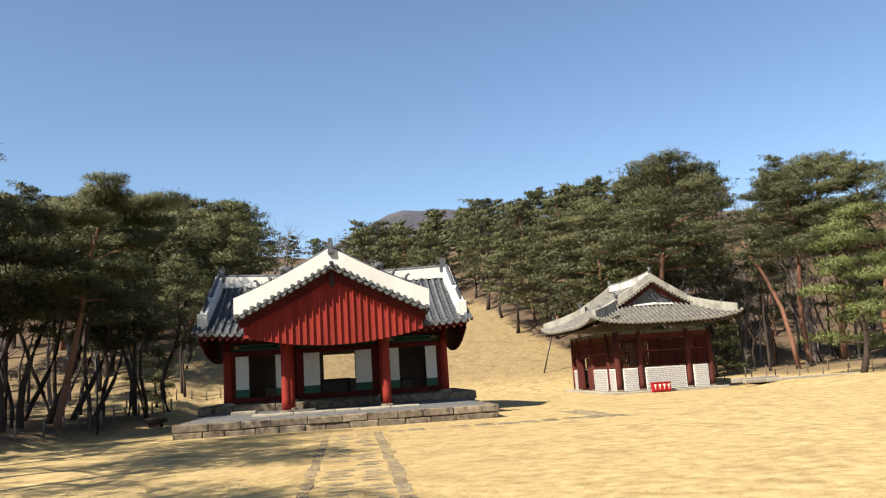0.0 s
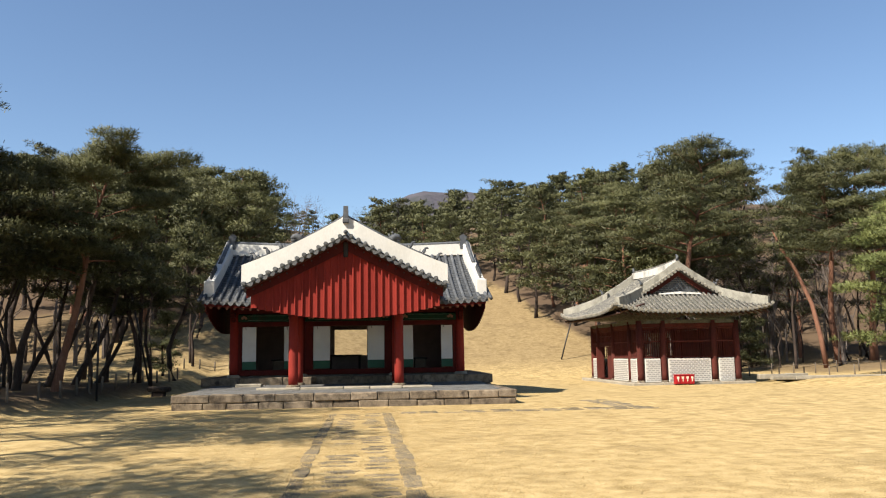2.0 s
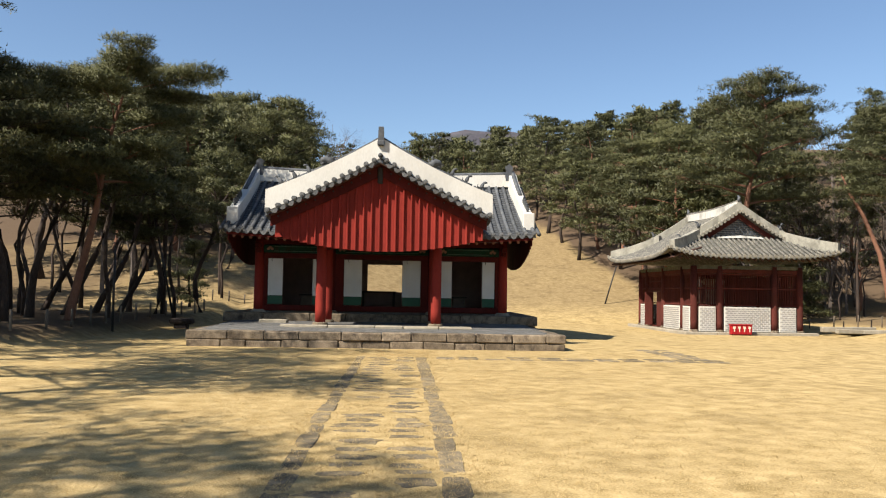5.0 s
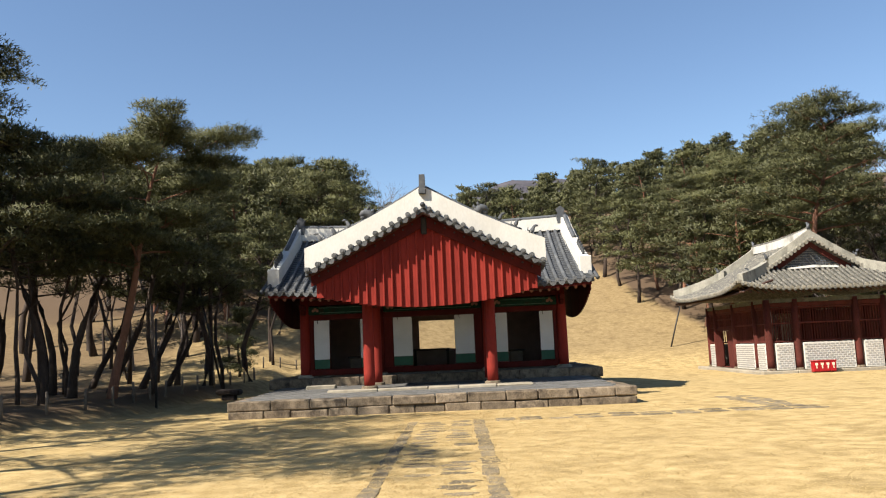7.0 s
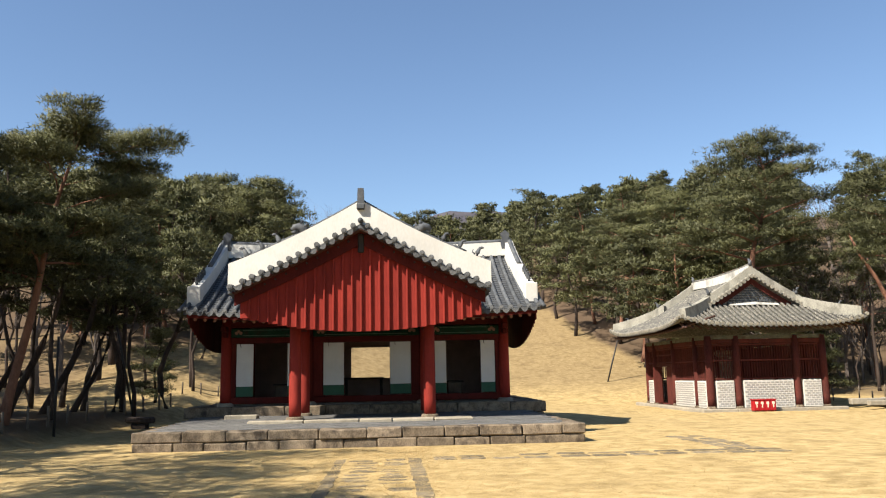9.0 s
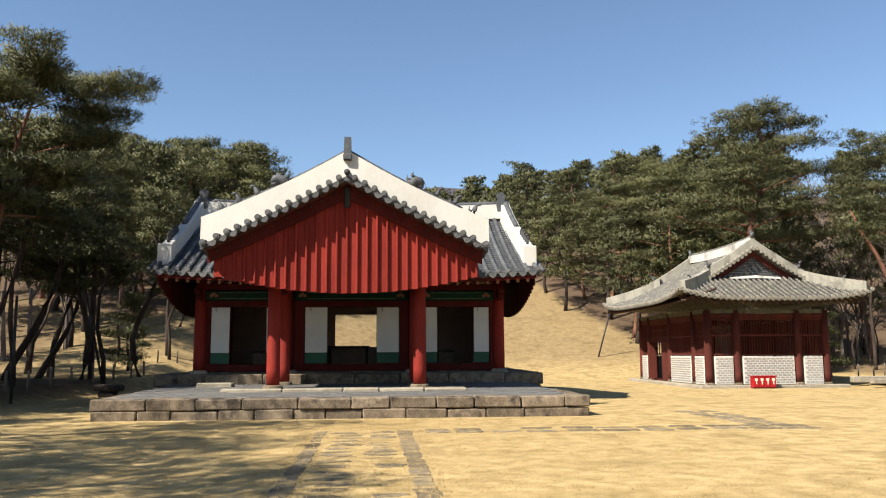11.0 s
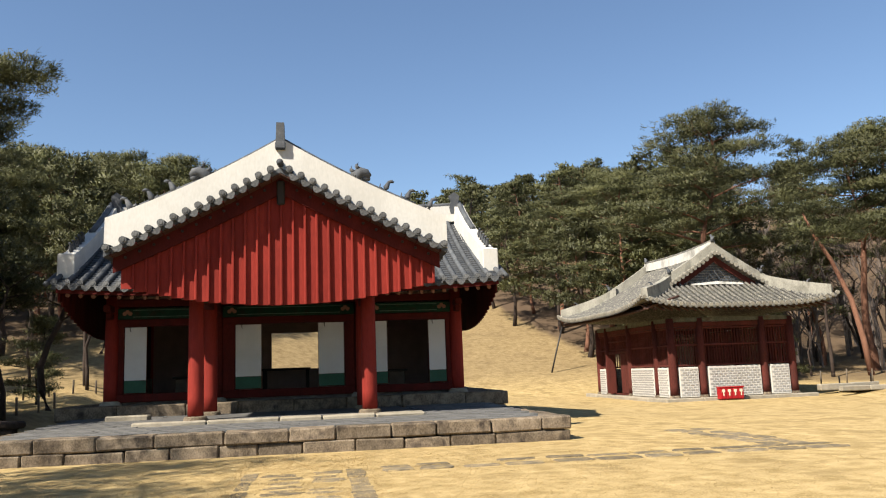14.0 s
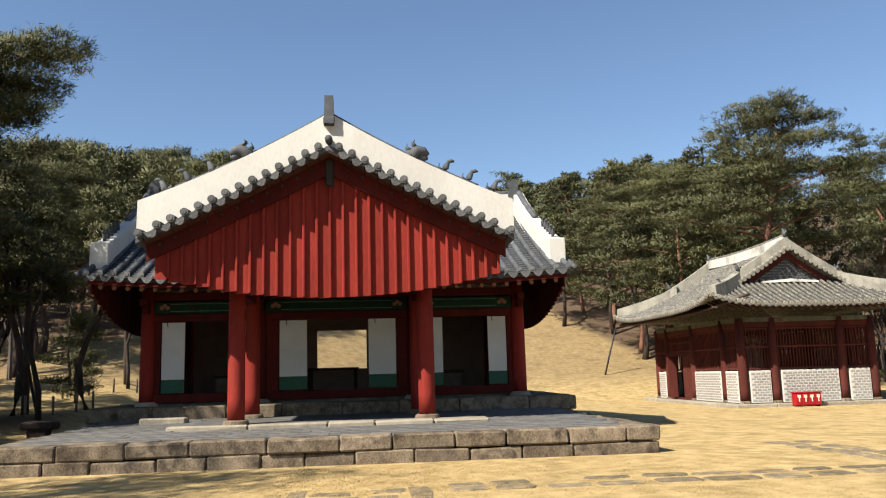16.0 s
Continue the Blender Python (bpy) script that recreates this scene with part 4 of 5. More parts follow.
for sx in (-1, 1):
    grid = []
    for j in range(33):
        y = HCY - HB + 2 * HB * j / 32
        end = min(HB - abs(y - HCY), 99)
        top = HA if end > GSET - 0.35 else max(end, 0.0)
        grid.append([(HCX + sx * (HA - top * k / 10), y, hut_z(HCX + sx * (HA - top * k / 10), y, top * k / 10) - 0.05) for k in range(11)][::-sx])
    part("roof_slope", Mesh().sheet(grid, 0.06), TILE_OLD, pav, "weathered grey tiled roof slope", True)
    rows = Mesh()
    for j in range(47):
        y = HCY - HB + 0.12 + (2 * HB - 0.24) * j / 46
        end = HB - abs(y - HCY)
        top = HA if end > GSET - 0.35 else max(end, 0.12)
        pts, rad = [], []
        n = max(2, int(top / 0.3))
        for i in range(n):
            for f, q in ((0.02, 1.0), (0.95, 0.84)):
                t = top * (i + f) / n
                x = HCX + sx * (HA - t)
                pts.append((x, y, hut_z(x, y, t) + 0.02))
                rad.append(0.08 * q)
        rows.tube(pts, rad, 8)
    tagged(part("cover_tiles", rows, TILE_OLD, pav, "rows of weathered round tiles", True), kind="stuff")
for sy in (-1, 1):
    grid = []
    for i in range(25):
        x = HCX - HA + 2 * HA * i / 24
        end = HA - abs(x - HCX)
        top = min(GSET, end)
        grid.append([(x, HCY + sy * (HB - top * k / 8), hut_z(x, HCY + sy * (HB - top * k / 8), top * k / 8) - 0.05) for k in range(9)][::sy])
    part("roof_skirt", Mesh().sheet(grid, 0.06), TILE_OLD, pav, "weathered grey tiled roof skirt", True)
    rows = Mesh()
    for i in range(34):
        x = HCX - HA + 0.12 + (2 * HA - 0.24) * i / 33
        top = max(0.12, min(GSET, HA - abs(x - HCX)))
        pts, rad = [], []
        n = max(2, int(top / 0.3))
        for k in range(n):
            for f, q in ((0.02, 1.0), (0.95, 0.84)):
                t = top * (k + f) / n
                y = HCY + sy * (HB - t)
                pts.append((x, y, hut_z(x, y, t) + 0.02))
                rad.append(0.08 * q)
        rows.tube(pts, rad, 8)
    tagged(part("cover_tiles", rows, TILE_OLD, pav, "rows of weathered round tiles", True), kind="stuff")
    # gable triangle, barge boards, verge tiles and ridges
    gy = HCY + sy * (HB - GSET)
    base = hut_z(HCX, gy, GSET)
    apex = EZ + hut_profile(HA)
    wb = HA - GSET
    tri = Mesh()
    tri.add([(HCX - wb, gy - sy * 0.05, base - 0.05), (HCX + wb, gy - sy * 0.05, base - 0.05), (HCX, gy - sy * 0.05, apex - 0.2),
             (HCX - wb, gy - sy * 0.15, base - 0.05), (HCX + wb, gy - sy * 0.15, base - 0.05), (HCX, gy - sy * 0.15, apex - 0.2)], [(0, 1, 2), (5, 4, 3), (0, 3, 4, 1), (1, 4, 5, 2), (2, 5, 3, 0)])
    part("gable_wall", tri, BRICK, pav, "dark tile-patterned gable wall")
    gr = Mesh()
    for r in range(9):
        z = base + 0.1 + r * 0.13
        w = wb * (1 - (z - base) / (apex - base)) - 0.35
        k = -w
        while k < w - 0.1:
            gr.box(HCX + k + (0.09 if r % 2 else 0), HCX + k + 0.15 + (0.09 if r % 2 else 0), gy + sy * -0.04, gy + sy * 0.0, z, z + 0.09)
            k += 0.18
    tagged(part("bricks", gr, TILE, pav), kind="stuff")
    part("gable_foot", Mesh().sweep([(HCX - 1.3, gy + sy * 0.25, base - 0.14), (HCX, gy + sy * 0.25, base - 0.1), (HCX + 1.3, gy + sy * 0.25, base - 0.14)], 0.16, [0.08, 0.14, 0.08], (0, 1, 0)), PLASTER_PATCHY, pav, "pale mortar flashing at the gable foot")
    for sx in (-1, 1):
        pts = []
        for k in range(11):
            t = lerp(HA, GSET - 0.35, k / 10)
            x = HCX + sx * (HA - t)
            pts.append((x, gy + sy * 0.2, EZ + hut_profile(t)))
        part("barge_board", Mesh().sweep([(p[0], gy + sy * 0.12, p[2] - 0.42) for p in pts[:9]], 0.04, [0.36] * 9, (0, 1, 0)), RED_BROWN, pav, "dull red barge board")
        vt = Mesh()
        for k in range(12):
            t = lerp(HA - 0.1, GSET - 0.2, k / 11)
            x = HCX + sx * (HA - t)
            vt.tube([(x, gy + sy * 0.52, EZ + hut_profile(t) + 0.02), (x, gy + sy * 0.1, EZ + hut_profile(t) + 0.05)], [0.1, 0.1], 12)
        tagged(part("verge_tiles", vt, TILE_PALE, pav, "round verge tiles"), kind="stuff")
        part("verge_ridge", Mesh().sweep([(p[0], p[1] - sy * 0.1, p[2] + 0.08) for p in pts], 0.17, [0.44] * 11, (0, 1, 0)), PLASTER_OLD, pav, "weathered grey plastered verge ridge")
        # hip ridge out to the eave corner
        hp = []
        for k in range(11):
            t = lerp(GSET + 0.2, 0.22, k / 10)
            x, y = HCX + sx * (HA - t), HCY + sy * (HB - t)
            hp.append((x, y, hut_z(x, y, t) - 0.04))
        tops = [lerp(hp[0][2] + 0.46, hp[10][2] + 0.46, k / 10) - 0.09 * math.sin(math.pi * k / 10) for k in range(11)]
        part("hip_ridge", Mesh().sweep(hp, 0.18, [max(0.36, top - p[2]) for top, p in zip(tops, hp)], (sy, -sx, 0)), PLASTER_OLD, pav, "weathered grey plastered hip ridge")
        f = hp[7]
        figure(f[0], f[1], f[2] + 0.5, 0.9, sx, pav)
        figure(pts[9][0], pts[9][1], pts[9][2] + 0.54, 1.2, sx, pav)
yr0, yr1 = HCY - (HB - GSET) - 0.2, HCY + (HB - GSET) + 0.2
apex = EZ + hut_profile(HA)
rp = [(HCX, lerp(yr0, yr1, k / 8), apex - 0.02 + 0.12 * abs(k / 4 - 1) ** 2) for k in range(9)]
part("ridge", Mesh().sweep(rp, 0.16, [0.45] * 9, (1, 0, 0)), PLASTER_PATCHY, pav, "patchy pale plastered roof ridge")
part("ridge_cap", Mesh().tube([(p[0], p[1], p[2] + 0.48) for p in rp], [0.1] * 9, 8), TILE_OLD, pav, "", True)
for p in (rp[0], rp[-1]):
    figure(p[0], p[1], p[2] + 0.5, 1.3, 1, pav, radians(90))
# round end tiles and drip tiles along the eaves
hut_disc = data_of("end_tile", Mesh().tube([(0, -0.035, 0), (0, 0.06, 0.01)], [0.088, 0.09], 12), TILE_PALE)
hut_drip = data_of("drip_tile", drip_mesh(0.12, 0.1), TILE_OLD)
for i in range(34):
    x = HCX - HA + 0.12 + (2 * HA - 0.24) * i / 33
    piece("end_tile", hut_disc, pav, pose(x, HCY - HB - 0.02, hut_z(x, HCY - HB, 0) + 0.01))
    if i < 33:
        xm = x + (2 * HA - 0.24) / 66
        piece("drip_tile", hut_drip, pav, pose(xm, HCY - HB - 0.01, hut_z(xm, HCY - HB, 0) - 0.02))
for j in range(47):
    y = HCY - HB + 0.12 + (2 * HB - 0.24) * j / 46
    piece("end_tile", hut_disc, pav, pose(HCX - HA - 0.02, y, hut_z(HCX - HA, y, 0) + 0.01, 0, 0, -90))
    if j < 46:
        ym = y + (2 * HB - 0.24) / 92
        piece("drip_tile", hut_drip, pav, pose(HCX - HA - 0.01, ym, hut_z(HCX - HA, ym, 0) - 0.02, 0, 0, -90))
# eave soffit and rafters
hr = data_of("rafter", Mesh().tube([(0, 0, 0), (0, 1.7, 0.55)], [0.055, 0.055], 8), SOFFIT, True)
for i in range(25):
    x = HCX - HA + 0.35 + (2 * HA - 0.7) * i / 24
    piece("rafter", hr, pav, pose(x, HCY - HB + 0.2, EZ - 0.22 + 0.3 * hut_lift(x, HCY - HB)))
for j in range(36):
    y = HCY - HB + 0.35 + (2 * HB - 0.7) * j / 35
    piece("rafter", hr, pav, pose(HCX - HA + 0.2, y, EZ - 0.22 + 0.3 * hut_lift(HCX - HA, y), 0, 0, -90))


# fire extinguisher box by the pavilion
fx, fy = 18.98, 18.3
box = thing("extinguisher_box", (fx, fy, ground_z(fx, fy)), "red steel box with four cream fire-extinguisher markers", "box")
gz = ground_z(fx, fy)
part("box_body", Mesh().block(fx - 0.57, fx + 0.57, fy, fy + 0.3, gz + 0.04, gz + 0.55, 0.02), BOX_RED, box)
part("box_lid", Mesh().block(fx - 0.6, fx + 0.6, fy - 0.03, fy + 0.32, gz + 0.55, gz + 0.6, 0.015), BOX_RED, box)
for k in range(4):
    x = fx - 0.42 + 0.28 * k
    d = part("box_door", Mesh().block(x - 0.12, x + 0.12, fy - 0.02, fy + 0.0, gz + 0.08, gz + 0.52, 0.008), BOX_RED, box)
    part("marker", Mesh().box(x - 0.07, x + 0.07, fy - 0.03, fy - 0.022, gz + 0.36, gz + 0.48).box(x - 0.02, x + 0.03, fy - 0.03, fy - 0.022, gz + 0.2, gz + 0.36), LABEL, d, "cream bars of a printed marker")
for x in (fx - 0.5, fx + 0.5):
    part("foot", Mesh().block(x - 0.04, x + 0.04, fy + 0.03, fy + 0.27, gz - 0.03, gz + 0.04, 0.01), POLE, box)

# trees
def tri_mesh(name, verts, material, normals=None):
    """A mesh of loose triangles from an array of corner points; the normals, one a triangle, soften its shading."""
    n = len(verts) // 3
    if normals is not None:
        v = verts.reshape(-1, 3, 3)
        face = np.cross(v[:, 1] - v[:, 0], v[:, 2] - v[:, 0])
        turn = (face * normals).sum(1) < 0
        v[turn] = v[turn][:, ::-1]
        verts = v.reshape(-1, 3)
    me = bpy.data.meshes.new(name)
    me.vertices.add(3 * n)
    me.vertices.foreach_set("co", verts.astype(np.float32).ravel())
    me.loops.add(3 * n)
    me.loops.foreach_set("vertex_index", np.arange(3 * n, dtype=np.int32))
    me.polygons.add(n)
    me.polygons.foreach_set("loop_start", np.arange(0, 3 * n, 3, dtype=np.int32))
    me.materials.append(material)
    me.update(calc_edges=True)
    me.validate()
    if normals is not None and len(me.vertices) == 3 * n:
        me.normals_split_custom_set_from_vertices(np.repeat(normals, 3, axis=0).tolist())
    return me


def needle_pads(rng, pads, per_area, blades, length, width):
    """Flattened pads of shoots: every shoot is a bristling clump of needles that points out and up."""
    out, normals = [], []
    for cx, cy, cz, rx, rz in pads:
        k = max(2, int(per_area * rx * rx * 3 * blades / 12))
        a = rng.uniform(0, 2 * math.pi, k)
        r = rx * np.sqrt(rng.uniform(0, 1, k)) * (1 + 0.25 * np.sin(3 * a + cx) + 0.15 * np.sin(5 * a + cy))
        dome = np.sqrt(np.clip(1 - (r / (1.35 * rx)) ** 2, 0.05, 1))
        z = rz * (dome * rng.uniform(0.25, 1.0, k) - 0.55) + rng.normal(0, 0.05, k)
        centre = np.stack([cx + r * np.cos(a), cy + r * np.sin(a), cz + z], 1)
        axis = np.stack([np.cos(a) * 0.8 * r / rx, np.sin(a) * 0.8 * r / rx, np.full(k, 0.6)], 1)
        i = np.repeat(np.arange(k), 12)
        m = len(i)
        d = axis[i] + rng.normal(0, 0.7, (m, 3))
        d /= np.linalg.norm(d, axis=1)[:, None]
        s = np.cross(d, rng.normal(0, 1, (m, 3)))
        s /= np.linalg.norm(s, axis=1)[:, None] + 1e-6
        L = (length * rng.uniform(0.6, 1.2, m))[:, None]
        o = centre[i] + rng.normal(0, 1, (m, 3)) * np.array([0.55, 0.55, 0.35]) * length
        out.append(np.stack([o - s * width, o + s * width, o + d * L], 1).reshape(-1, 3))
        nv = (o - np.array([cx, cy, cz - 0.5 * rz])) / np.array([rx, rx, rz]) + 0.55 * (o - centre[i]) / length + rng.normal(0, 0.2, (m, 3))
        normals.append(nv / (np.linalg.norm(nv, axis=1)[:, None] + 1e-6))
    return np.concatenate(out), np.concatenate(normals)


def pine_parts(seed, height, crown_from, spread, lean, fine, umbrella=0.5, sides=8, pads_per=3, flat=(0.3, 0.5), density=0.75, stem=None):
    """Trunk with limbs, and the pads of its crown, for a pine standing at the origin."""
    rng = np.random.default_rng(seed)
    wob = rng.uniform(-1, 1, 4) * height * 0.045
    def axis(t):
        if stem:
            f = t * (len(stem) - 1)
            i = min(int(f), len(stem) - 2)
            p = Vector(stem[i]).lerp(Vector(stem[i + 1]), f - i)
            return p * height / stem[-1][2] + Vector((0, wob[2] * 0.6 * math.sin(2.3 * t * math.pi), 0))
        return Vector((lean * height * t ** 1.3 + wob[0] * math.sin(3 * t * math.pi) + wob[1] * math.sin(1.7 * t * math.pi), wob[2] * math.sin(2.3 * t * math.pi) + wob[3] * t, height * 0.96 * t))
    m = Mesh()
    r0 = 0.0155 * height + 0.03
    ts = [k / 9 for k in range(10)]
    m.tube([axis(t) - Vector((0, 0, 0.25 if t == 0 else 0)) for t in ts], [r0 * (1.25 if t == 0 else 1) * (1 - 0.82 * t) for t in ts], sides)
    pads = []
    limbs = int(9 + height * density)
    ang = rng.uniform(0, 6.28)
    for k in range(limbs):
        u = (k + rng.uniform(0, 0.8)) / limbs
        t = lerp(crown_from, 0.97, u)
        ang += 2.4 + rng.uniform(-0.5, 0.5)
        shape = (1 - umbrella) * (1 - u) + umbrella * math.sqrt(max(0.0, 1 - (u - 0.25) ** 2 * 1.35))
        L = spread * max(0.25, shape) * rng.uniform(0.7, 1.12)
        o = axis(t)
        dirv = Vector((math.cos(ang), math.sin(ang), 0))
        rise = rng.uniform(0.05, 0.4) + 0.35 * u
        bend = rng.uniform(-0.2, 0.2)
        side = Vector((-dirv.y, dirv.x, 0))
        pts = [o + dirv * L * q + side * L * bend * q * q + Vector((0, 0, L * rise * (q - 0.35 * q * q))) for q in (0, 0.35, 0.7, 1.0)]
        rl = r0 * (1 - 0.8 * t) * 0.5
        m.tube(pts, [rl, rl * 0.7, rl * 0.45, rl * 0.2], max(4, sides - 3))
        for q in range(pads_per):
            f = lerp(0.5, 1.02, (q + 1) / pads_per)
            c = pts[0].lerp(pts[3], f) + Vector((rng.normal(0, 0.16 * L), rng.normal(0, 0.16 * L), 0.1 + rng.uniform(-0.1, 0.35)))
            rx = rng.uniform(0.26, 0.42) * spread * (0.72 + 0.28 * f) * (0.8 if u > 0.9 else 1)
            pads.append((c.x, c.y, c.z, rx, rx * rng.uniform(*flat)))
            if sides >= 8:
                m.tube([pts[0].lerp(pts[3], f * 0.75), c], [rl * 0.35, rl * 0.12], 4)
    top = axis(1.0)
    for q in range(4):
        pads.append((top.x + rng.normal(0, 0.14 * spread), top.y + rng.normal(0, 0.14 * spread), top.z + rng.uniform(-0.15, 0.2), 0.3 * spread, 0.16 * spread))
    core = [(a, b, c - 0.12 * r, 0.72 * r, 0.5 * z) for a, b, c, r, z in pads]
    dense, blades, length, width = fine
    inner = needle_pads(rng, core, dense * 0.3, 2, length * 1.25, width * 1.7)
    outer = needle_pads(rng, pads, *fine)
    return m, np.concatenate([outer[0], inner[0]]), np.concatenate([outer[1], inner[1]])


CLOSE = (165, 5, 0.15, 0.0135)
NEAR = (46, 5, 0.17, 0.019)
MID = (21, 5, 0.21, 0.024)
FARL = (9.5, 4, 0.25, 0.04)
FARX = (4.4, 3, 0.32, 0.08)


def make_pine(seed, height, crown_from, spread, lean, fine, label, bark, needles, umbrella=0.5, sides=8, pads_per=3, group="", flat=(0.3, 0.5), density=0.75, stem=None):
    trunk, tris, normals = pine_parts(seed, height, crown_from, spread, lean, fine, umbrella, sides, pads_per, flat, density, stem)
    e = thing("pine_tree", (0, 0, 0), label, "tree", group)
    t = new("trunk", data_of("trunk", trunk, bark, True))
    t.parent = e
    c = new("crown", tri_mesh("crown", tris, needles, normals))
    c.parent = e
    return e


def stand(ob, x, y, turn, scale, first=False, sink=0.1):
    m = pose(x, y, ground_z(x, y) - sink, 0, 0, turn) @ Matrix.Diagonal((scale, scale, scale, 1))
    if first:
        ob.matrix_basis = m
        return ob
    c = copy_thing(ob, m)
    c.matrix_basis = m
    return c


L_OLD = "old red pine with leaning trunk and flat layered needle pads"
LEAN_STEM = ((0, 0, 0), (0.35, 0, 1.8), (0.85, 0, 4.0), (1.15, 0, 6.0), (1.5, 0, 8.0), (2.1, 0, 10.0))
LOW_STEM = ((0, 0, 0), (0.95, 0, 1.6), (1.75, 0, 3.3), (2.1, 0, 5.2), (2.3, 0, 7.2), (2.7, 0, 9.0))
BENT_STEM = ((0, 0, 0), (0.1, 0, 1.7), (0.55, 0, 3.4), (1.2, 0, 5.0), (1.25, 0, 7.0), (1.0, 0, 9.0))
pine_a = make_pine(11, 9.3, 0.46, 3.0, 0.15, CLOSE, L_OLD, BARK_RED, NEEDLE, 0.95, 8, 3, "", (0.15, 0.27), 0.72, LEAN_STEM)
pine_h = make_pine(18, 9.2, 0.5, 2.6, 0.0, MID, "slanting dark pine with a high crown on the bank", BARK, NEEDLE, 0.8, 8, 3, "slanting pines", (0.26, 0.44), 0.5, LOW_STEM)
pine_i = make_pine(19, 9.0, 0.5, 2.5, 0.0, MID, "crooked dark pine with a high crown on the bank", BARK, NEEDLE, 0.8, 8, 3, "slanting pines", (0.26, 0.44), 0.5, BENT_STEM)
pine_b = make_pine(12, 11.5, 0.42, 3.0, 0.03, NEAR, "tall dark pine with dense needle pads at the wood edge", BARK, NEEDLE, 0.45, 8, 3, "", (0.24, 0.42), 0.78)
pine_c = make_pine(13, 9.5, 0.42, 2.9, -0.06, MID, "dark pine with a forked crown at the wood edge", BARK, NEEDLE, 0.6)
pine_d = make_pine(14, 17.0, 0.47, 4.6, 0.04, MID, "large spreading pine on the slope behind the pavilion", BARK_RED, NEEDLE, 0.7, 8, 4, "", (0.24, 0.4), 0.6)
pine_f = make_pine(16, 12.0, 0.5, 3.2, 0.05, (13, 5, 0.22, 0.026), "open-crowned pine with sparse layered needle pads", BARK, NEEDLE, 0.7, 8, 2)
pine_e = make_pine(15, 10.5, 0.12, 3.4, 0.02, MID, "bushy fresh-green young pine beside the lawn", BARK, NEEDLE_FRESH, 0.25, 8, 4)

# leaning old pine and its neighbours on the bank by the shrine
stand(pine_a, -11.2, 5.2, 0, 1.0, True)
stand(pine_h, -12.9, 12.0, 5, 0.9, True)
stand(pine_i, -12.3, 15.0, 10, 0.8, True)
for x, y, a, s, src in ((-13.2, 9.6, -10, 0.95, pine_h), (-12.5, 14.0, 20, 0.72, pine_h), (-12.4, 3.0, 170, 0.95, pine_i), (-13.0, 6.2, 15, 0.95, pine_i), (-14.8, 8.4, 160, 0.9, pine_i), (-15.5, 13.0, 0, 0.85, pine_h), (-16.3, 3.6, 30, 1.0, pine_i), (-14.2, 17.5, 40, 0.8, pine_i)):
    stand(src, x, y, a, s)
stand(pine_b, -13.6, 1.0, 40, 0.98, True)
NEAR_SPOTS = ((-16.0, 10.2, 200, 0.92, pine_b), (-10.8, 14.0, 300, 0.82, pine_c),
              (-18.0, 2.0, 180, 1.05, pine_c), (-16.0, 27.0, 170, 0.95, pine_b),
              (-11.5, 32.5, 330, 0.9, pine_c), (-16.5, 31.0, 215, 1.05, pine_b),
              (-13.4, -8.8, 20, 1.1, pine_f), (-12.0, -16.4, 100, 1.15, pine_f), (-13.2, -24.5, 310, 1.3, pine_f),
              (-12.5, 42.0, 30, 1.2, pine_c), (-9.8, 49.0, 140, 1.25, pine_c), (-14.5, 49.0, 250, 1.3, pine_c), (-17.5, 43.0, 80, 1.25, pine_c), (-12.0, 56.0, 190, 1.2, pine_c), (-9.4, 40.5, 300, 1.2, pine_c))
stand(pine_f, -11.8, -12.2, 200, 1.05, True)
stand(pine_c, -9.3, 17.0, 150, 0.85, True)
for x, y, a, s, src in NEAR_SPOTS:
    stand(src, x, y, a, s)
# large pines behind the pavilion
stand(pine_d, 26.3, 33.5, 0, 1.1, True)
for x, y, a, s in ((25.0, 42.0, 140, 0.88), (38.5, 34.5, 60, 1.0), (43.0, 37.0, 200, 1.08), (21.5, 52.0, 290, 0.72), (29.0, 44.0, 20, 0.9), (42.5, 29.5, 100, 0.95), (25.0, 49.0, 250, 0.85)):
    stand(pine_d, x, y, a, s)
stand(pine_e, 31.4, 17.5, 0, 1.0, True)
stand(pine_e, 38.5, 20.5, 130, 1.05)
pine_g = make_pine(17, 6.2, 0.06, 2.4, 0.02, MID, "dark bushy young pine behind the pavilion", BARK, NEEDLE, 0.2, 8, 4)
stand(pine_g, 26.6, 30.8, 0, 1.0, True)
stand(pine_g, 29.2, 32.5, 120, 0.85)
for x, y, a, s in ((31.5, 35.5, 30, 0.8), (-10.6, 19.5, 70, 0.6)):
    stand(pine_g, x, y, a, s)

# hillside wood
far_kinds = [make_pine(30 + k, 10.0 + 0.6 * k, 0.3, 3.0, 0.03 * (k - 2), FARL, "dark green pine in the hillside wood", BARK_RED if k % 2 else BARK, NEEDLE_FAR, 0.6, 5, 3, "hillside pines") for k in range(5)]
back_kinds = [make_pine(40 + k, 10.2 + 0.7 * k, 0.35, 3.1, 0.03 * (k - 1), FARX, "dark green pine in the hillside wood", BARK, NEEDLE_FAR, 0.6, 4, 3, "hillside pines") for k in range(3)]
high_kinds = [make_pine(50 + k, 10.6, 0.52, 3.1, 0.05 * (k - 1), FARL, "tall pine with a bare lower trunk in the wood", BARK, NEEDLE_FAR, 0.7, 6, 3, "deep wood pines") for k in range(2)]
rng = random.Random(5)
spots, first, first_back = [], [True] * 5, [True] * 3
tries = 0
